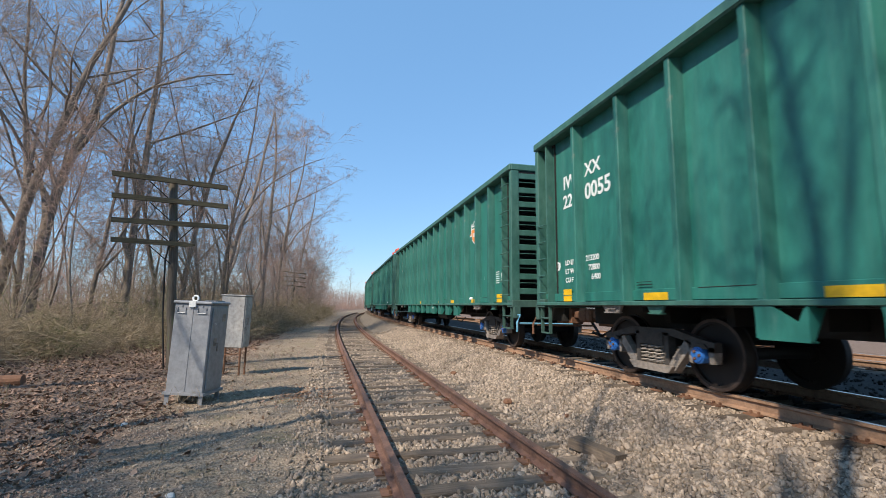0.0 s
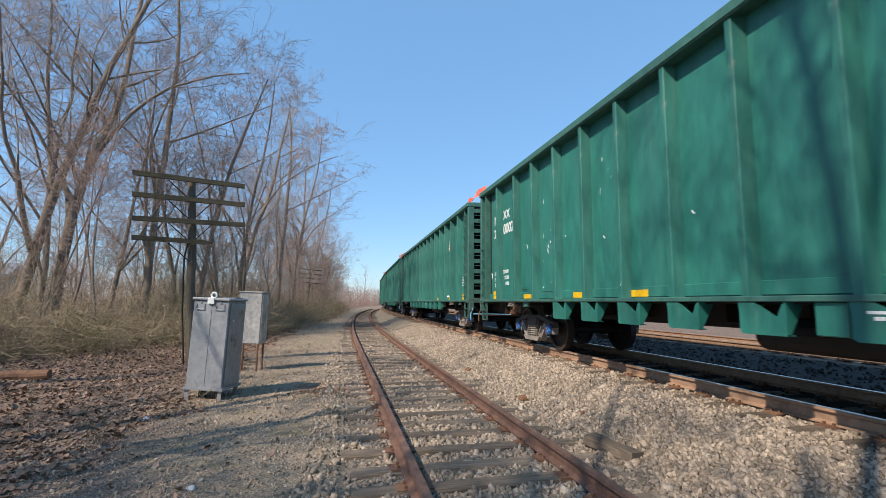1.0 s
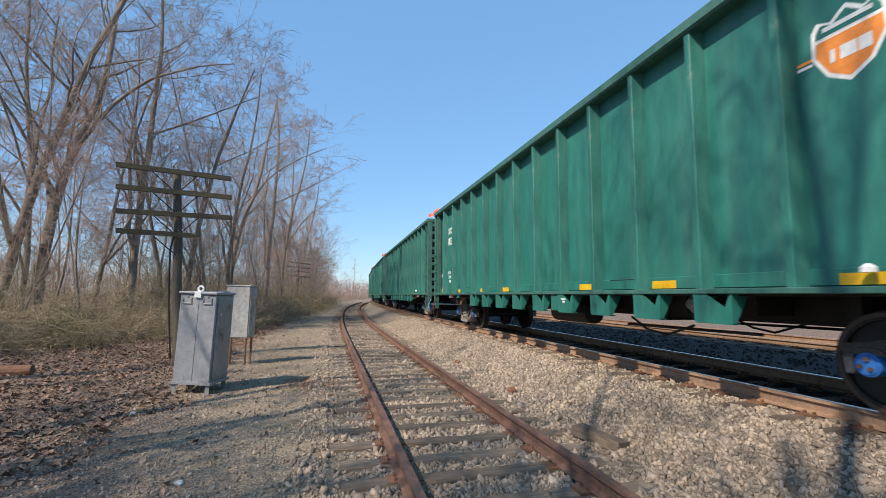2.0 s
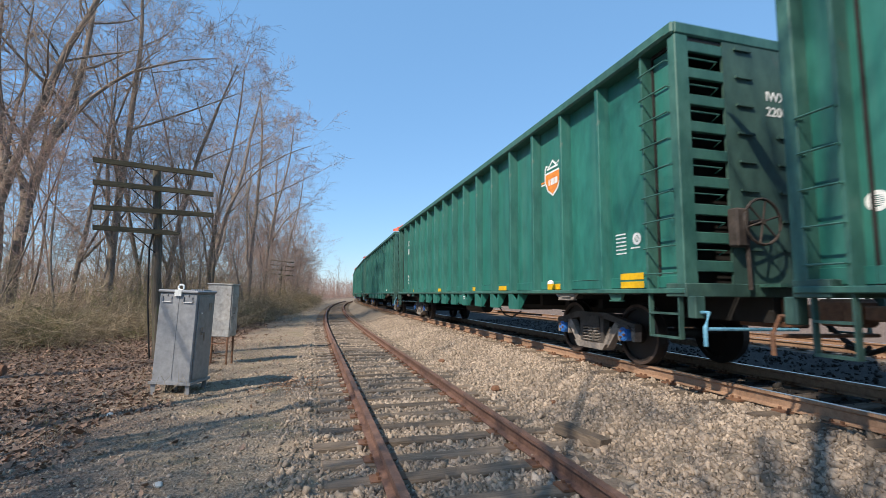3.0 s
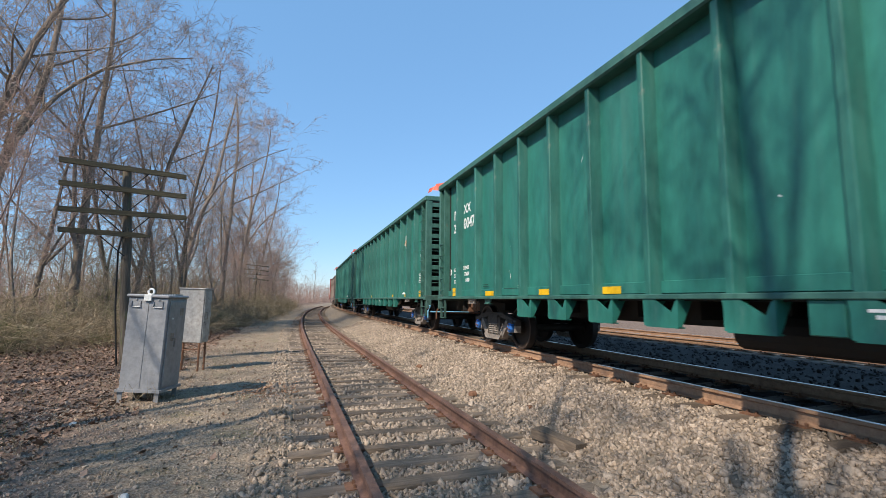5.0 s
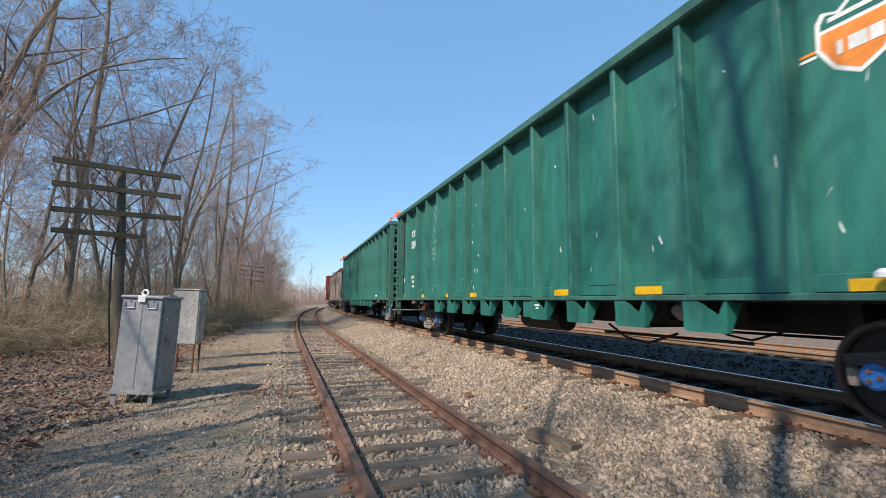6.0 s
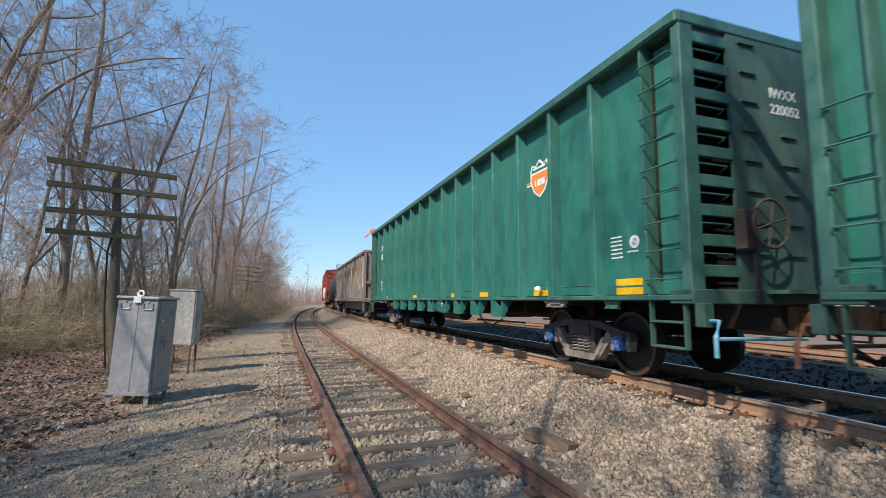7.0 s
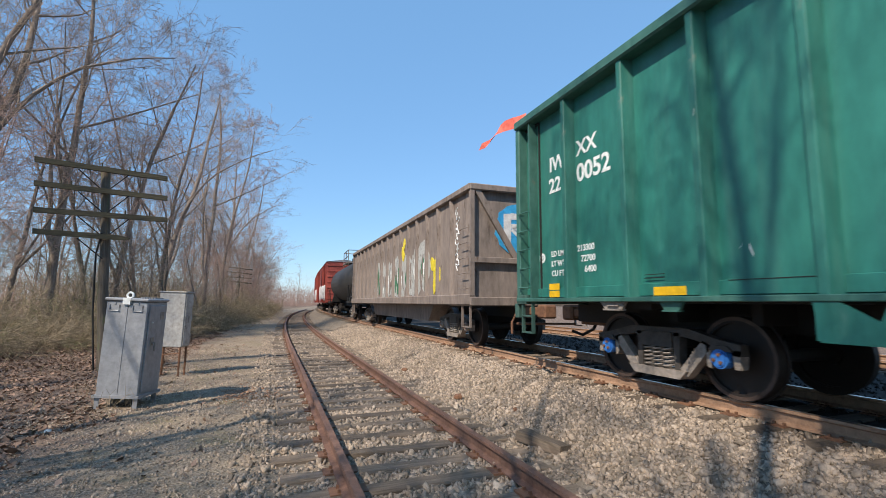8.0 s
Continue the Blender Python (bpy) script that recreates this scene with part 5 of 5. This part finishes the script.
# ---------- brush, litter, stones ----------
def brush_mesh():
    rng = random.Random(5)
    segs = []
    # low tangle: arching, forking canes
    for c in range(620):
        y = 10 + 85 * rng.random() ** 1.5
        x = wood_edge(y) - abs(rng.gauss(0, 2.6)) + 0.4 * rng.random()
        h = rng.uniform(0.7, 1.9)
        for k in range(rng.randrange(9, 17)):
            p = Vector((x + rng.gauss(0, 0.6), y + rng.gauss(0, 0.6), ground_z(x, y) - 0.05))
            d = Vector((rng.gauss(0, 0.75), rng.gauss(0, 0.75), 1)).normalized()
            r = rng.uniform(0.005, 0.010)
            droop = rng.uniform(0.05, 0.5)
            for i in range(5):
                q = p + d * h * rng.uniform(0.18, 0.36)
                if q.z < 0.05:
                    break
                segs.append((p.copy(), q.copy(), r, r * 0.8))
                for _ in range(2 if i else 1):
                    d2 = (d + Vector((rng.gauss(0, 0.9), rng.gauss(0, 0.9), rng.gauss(0, 0.7)))).normalized()
                    mid = p.lerp(q, rng.random())
                    end = mid + d2 * h * rng.uniform(0.12, 0.32)
                    segs.append((mid, end, r * 0.6, r * 0.4))
                    segs.append((end, end + (d2 + Vector((rng.gauss(0, 0.7), rng.gauss(0, 0.7), rng.gauss(0, 0.5)))).normalized() * h * 0.14, r * 0.4, r * 0.3))
                d = (d + Vector((rng.gauss(0, 0.4), rng.gauss(0, 0.4), -droop + rng.gauss(0, 0.2)))).normalized()
                p, r = q, r * 0.8
    for c in range(230):
        y = rng.uniform(12, 80)
        x = wood_edge(y) - rng.uniform(2.0, 15)
        h = rng.uniform(2.4, 5.0)
        z = ground_z(x, y) - 0.05
        for k in range(rng.randrange(6, 12)):
            p = Vector((x + rng.gauss(0, 0.9), y + rng.gauss(0, 0.7), z))
            d = Vector((rng.gauss(0, 0.32), rng.gauss(0, 0.32), 1)).normalized()
            r = rng.uniform(0.007, 0.014)
            for i in range(4):
                q = p + d * h * rng.uniform(0.18, 0.28)
                segs.append((p.copy(), q.copy(), r, r * 0.75))
                for _ in range(2):
                    d2 = (d + Vector((rng.gauss(0, 0.6), rng.gauss(0, 0.6), rng.gauss(0, 0.4)))).normalized()
                    segs.append((p.copy(), p + d2 * h * rng.uniform(0.10, 0.24), r * 0.6, r * 0.4))
                d = (d + Vector((rng.gauss(0, 0.2), rng.gauss(0, 0.2), rng.gauss(0, 0.1)))).normalized()
                p, r = q, r * 0.75
    return segments_mesh("brush", segs, BRUSH, 0.0045)


def far_woods_mesh():
    """A belt of stems and brush behind the wood and across the far end of the line."""
    rng = random.Random(15)
    segs = []
    for c in range(2300):
        if c % 5 < 3:
            y = rng.uniform(14, 150)
            x = -rng.uniform(24, 48) + 0.08 * y
            h = rng.uniform(2.5, 7)
        else:
            y = rng.uniform(95, 300)
            x = bend(y) - 5 - abs(rng.gauss(0, 16))
            if y > 215 and rng.random() < 0.5:
                x = bend(215) + rng.uniform(-12, 40)
            h = rng.uniform(3, 7.5) if y < 215 else rng.uniform(5, 9)
        p = Vector((x, y, -0.2))
        d = Vector((rng.gauss(0, 0.08), rng.gauss(0, 0.08), 1))
        r = rng.uniform(0.025, 0.07)
        for i in range(3):
            q = p + d * h / 3
            segs.append((p.copy(), q.copy(), r, r * 0.7))
            for _ in range(4):
                d2 = Vector((rng.gauss(0, 0.8), rng.gauss(0, 0.8), rng.uniform(0.1, 1.0))).normalized()
                a = p.lerp(q, rng.random())
                segs.append((a, a + d2 * h * rng.uniform(0.15, 0.4), r * 0.6, r * 0.3))
            p, r = q, r * 0.7
    return segments_mesh("far_woods", segs, BARK_RED, 0.012)


tagged(new("far_woods", far_woods_mesh()), "hazy far belt of bare trees", "woods", kind="stuff")
tagged(new("brush", brush_mesh()), "tangled leafless brush along the wood's edge", "brush", kind="stuff")


def weeds_mesh():
    rng = random.Random(6)
    segs = []
    for c in range(420):
        y = rng.uniform(2.6, 16)
        x = rng.uniform(-7.5, -1.0)
        if x > -2.2 and y < 8 and rng.random() < 0.7:
            continue
        z = ground_z(x, y)
        for k in range(rng.randrange(1, 4)):
            p = Vector((x + rng.gauss(0, 0.05), y + rng.gauss(0, 0.05), z - 0.02))
            d = Vector((rng.gauss(0, 0.5), rng.gauss(0, 0.5), 1)).normalized()
            h, r = rng.uniform(0.08, 0.45), rng.uniform(0.0015, 0.003)
            for i in range(3):
                q = p + d * h / 3
                segs.append((p.copy(), q.copy(), r, r * 0.7))
                if i and rng.random() < 0.7:
                    d2 = (d + Vector((rng.gauss(0, 0.8), rng.gauss(0, 0.8), 0.2))).normalized()
                    segs.append((p.copy(), p + d2 * h * 0.3, r * 0.7, r * 0.4))
                d = (d + Vector((rng.gauss(0, 0.3), rng.gauss(0, 0.3), 0))).normalized()
                p = q
    return segments_mesh("weed_stalks", segs, BRUSH)


tagged(new("weed_stalks", weeds_mesh()), "thin dry weed stalks among dead leaves", "weeds", kind="stuff")


def scatter(rng, n, place, template_v, template_f, size, flat, sink, tilt=math.pi):
    """Copies of a small template joined into arrays, at places from place(rng)."""
    vs, fs = [], []
    nv = len(template_v)
    for k in range(n):
        x, y = place(rng)
        s = size * math.exp(rng.gauss(0, 0.32))
        e = Euler((rng.uniform(-tilt, tilt), rng.uniform(-tilt, tilt), rng.uniform(0, math.tau))).to_matrix()
        sc = np.array([s * rng.uniform(0.75, 1.3), s * rng.uniform(0.65, 1.1), s * flat * rng.uniform(0.7, 1.2)])
        jig = np.random.RandomState(rng.randrange(1 << 30)).uniform(0.45, 1.25, (nv, 3)) if nv > 5 else 1.0
        vs.append((template_v * jig * sc) @ np.array(e).T + np.array([x, y, ground_z(x, y) + sink * s]))
        fs.append(template_f + nv * k)
    return np.concatenate(vs), np.concatenate(fs)


g = (1 + 5 ** 0.5) / 2
ICO_V = np.array([(-1, g, 0), (1, g, 0), (-1, -g, 0), (1, -g, 0), (0, -1, g), (0, 1, g), (0, -1, -g), (0, 1, -g), (g, 0, -1), (g, 0, 1), (-g, 0, -1), (-g, 0, 1)]) / 1.9
ICO_F = np.array([(0, 11, 5), (0, 5, 1), (0, 1, 7), (0, 7, 10), (0, 10, 11), (1, 5, 9), (5, 11, 4), (11, 10, 2), (10, 7, 6), (7, 1, 8), (3, 9, 4), (3, 4, 2), (3, 2, 6), (3, 6, 8), (3, 8, 9), (4, 9, 5), (2, 4, 11), (6, 2, 10), (8, 6, 7), (9, 8, 1)])


# an angular shard: a box with its corners knocked about
SHARD_V = np.array([(x, y, z) for z in (-1, 1) for y in (-1, 1) for x in (-1, 1)]) * np.array([1.0, 0.8, 0.62])
SHARD_F = np.array([(0, 2, 1), (1, 2, 3), (4, 5, 6), (5, 7, 6), (0, 1, 4), (1, 5, 4), (2, 6, 3), (3, 6, 7), (0, 4, 2), (2, 4, 6), (1, 3, 5), (3, 7, 5)])


TIE_ROWS = np.array([c.location.y for c in siding.children if c.name.startswith("tie") and not c.name.startswith("tie_")])
MAIN_ROWS = np.array([c.location.y for c in main_line.children if c.name.startswith("tie") and not c.name.startswith("tie_")])


def on_ballast(rng):
    while True:
        y = 1.6 + 26 * rng.random() ** 1.7
        x = rng.uniform(-0.3, 5.0) + bend(y)
        if (x < 0.4 and rng.random() < 0.6) or x - 0.75 * y > 3.6:
            continue
        if abs(x - siding_x(y)) < 1.3 and np.abs(TIE_ROWS - y).min() < 0.10 and rng.random() < 0.93:
            continue
        if abs(x - bend(y) - MAIN_X) < 1.3 and np.abs(MAIN_ROWS - y).min() < 0.13 and rng.random() < 0.97:
            continue
        return x, y


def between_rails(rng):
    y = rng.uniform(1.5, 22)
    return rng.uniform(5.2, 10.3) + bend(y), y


def on_path(rng):
    y = 2.0 + 16 * rng.random() ** 1.5
    return rng.uniform(-3.4, 0.3), y


def on_litter(rng):
    while True:
        y = 2.0 + 30 * rng.random() ** 1.3
        x = -9.0 + 8.4 * rng.random()
        edge = -2.3 + 0.7 * noise.noise((x * 0.8, y * 0.8, 2.0))
        if x > edge and rng.random() < 0.95:
            continue
        return x, y


rngb = random.Random(31)
for name, n, place, size, label in (("ballast_stones", 60000, on_ballast, 0.0215, "crushed grey ballast stones"), ("main_line_ballast", 3500, between_rails, 0.026, "ballast between the main lines, coloured dark for the train's shade"),
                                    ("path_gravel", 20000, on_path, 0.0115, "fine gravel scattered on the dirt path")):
    # stones between the main lines carry the train's shade in their colour
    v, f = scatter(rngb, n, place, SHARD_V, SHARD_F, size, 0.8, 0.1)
    tagged(new(name, array_mesh(name, v, f, STONE_SHADE if place is between_rails else STONE)), label, "gravel", kind="stuff")
LEAF_V = np.array([(-1, 0, 0.25), (-0.2, -0.6, 0.0), (1, 0, 0.3), (-0.1, 0.62, 0.1), (0.0, 0.0, -0.12)])
LEAF_F = np.array([(0, 1, 4), (1, 2, 4), (2, 3, 4), (3, 0, 4)])
v, f = scatter(rngb, 52000, on_litter, LEAF_V, LEAF_F, 0.033, 1.0, 0.3, 0.7)
tagged(new("fallen_leaves", array_mesh("fallen_leaves", v, f, LEAF)), "dry brown fallen leaves", "leaves", kind="stuff")

# ---------- reddish wood chips on the path ----------
def on_chips(rng):
    return -0.2 + rng.gauss(0, 0.3), 9.0 + rng.gauss(0, 0.45)


CHIP = surface("reddish_wood_chips", (0.22, 0.12, 0.07), (0.42, 0.25, 0.16), rough=0.95, per="island", spread=0.4, spec=0.2)
v, f = scatter(rngb, 900, on_chips, ICO_V * np.array([1.6, 0.6, 0.4]), ICO_F, 0.022, 0.6, 0.2, 0.4)
tagged(new("wood_chips", array_mesh("wood_chips", v, f, CHIP)), "patch of reddish rotten wood chips", "wood chips", kind="stuff")

# ---------- pale shed beyond the wood ----------
shed = thing("shed", pose(-52, 62, 0, 0, 0, 20), "low pale building seen through the bare wood", "building")
part("wall", Shape().box(-14, 14, -5, 5, 0, 4.2), PALE_WALL, shed)
part("roof", Shape().prism([(-5.6, 4.2), (5.6, 4.2), (0, 6.0)], -14.4, 14.4, "x"), SILVER, shed)
for k in range(5):
    part("window", Shape().box(-11 + k * 5, -9.4 + k * 5, -5.03, -4.9, 1.4, 2.9), BLACK, shed)


# ---------- what moves ----------
def motions():
    """The whole train rolls along the main line at one speed; the wheels turn with it."""
    times = [k * 0.2 for k in range(41)]
    frames_at = [k / 30 for k in range(241)]
    for car, start in CARS:
        reach = max(abs(c.location.y) for c in car.children if c.name.startswith("truck"))
        rows = []
        for t in times:
            s = start - SPEED * t
            a, b = on_main(s - reach), on_main(s + reach)
            d = b - a
            mid = (a + b) / 2
            rows.append((t, pose(mid.x, mid.y, mid.z, 0, 0, -math.degrees(math.atan2(d.x, d.y)))))
        walk(car, rows)
        if start > 140:
            continue
        for w in [c for c in car.children if c.name.startswith("wheelset")]:
            y = w.location.y
            walk(w, [(t, pose(0, y, WHEEL_R, math.degrees(SPEED * t / WHEEL_R), 0, 0)) for t in frames_at])


motions()
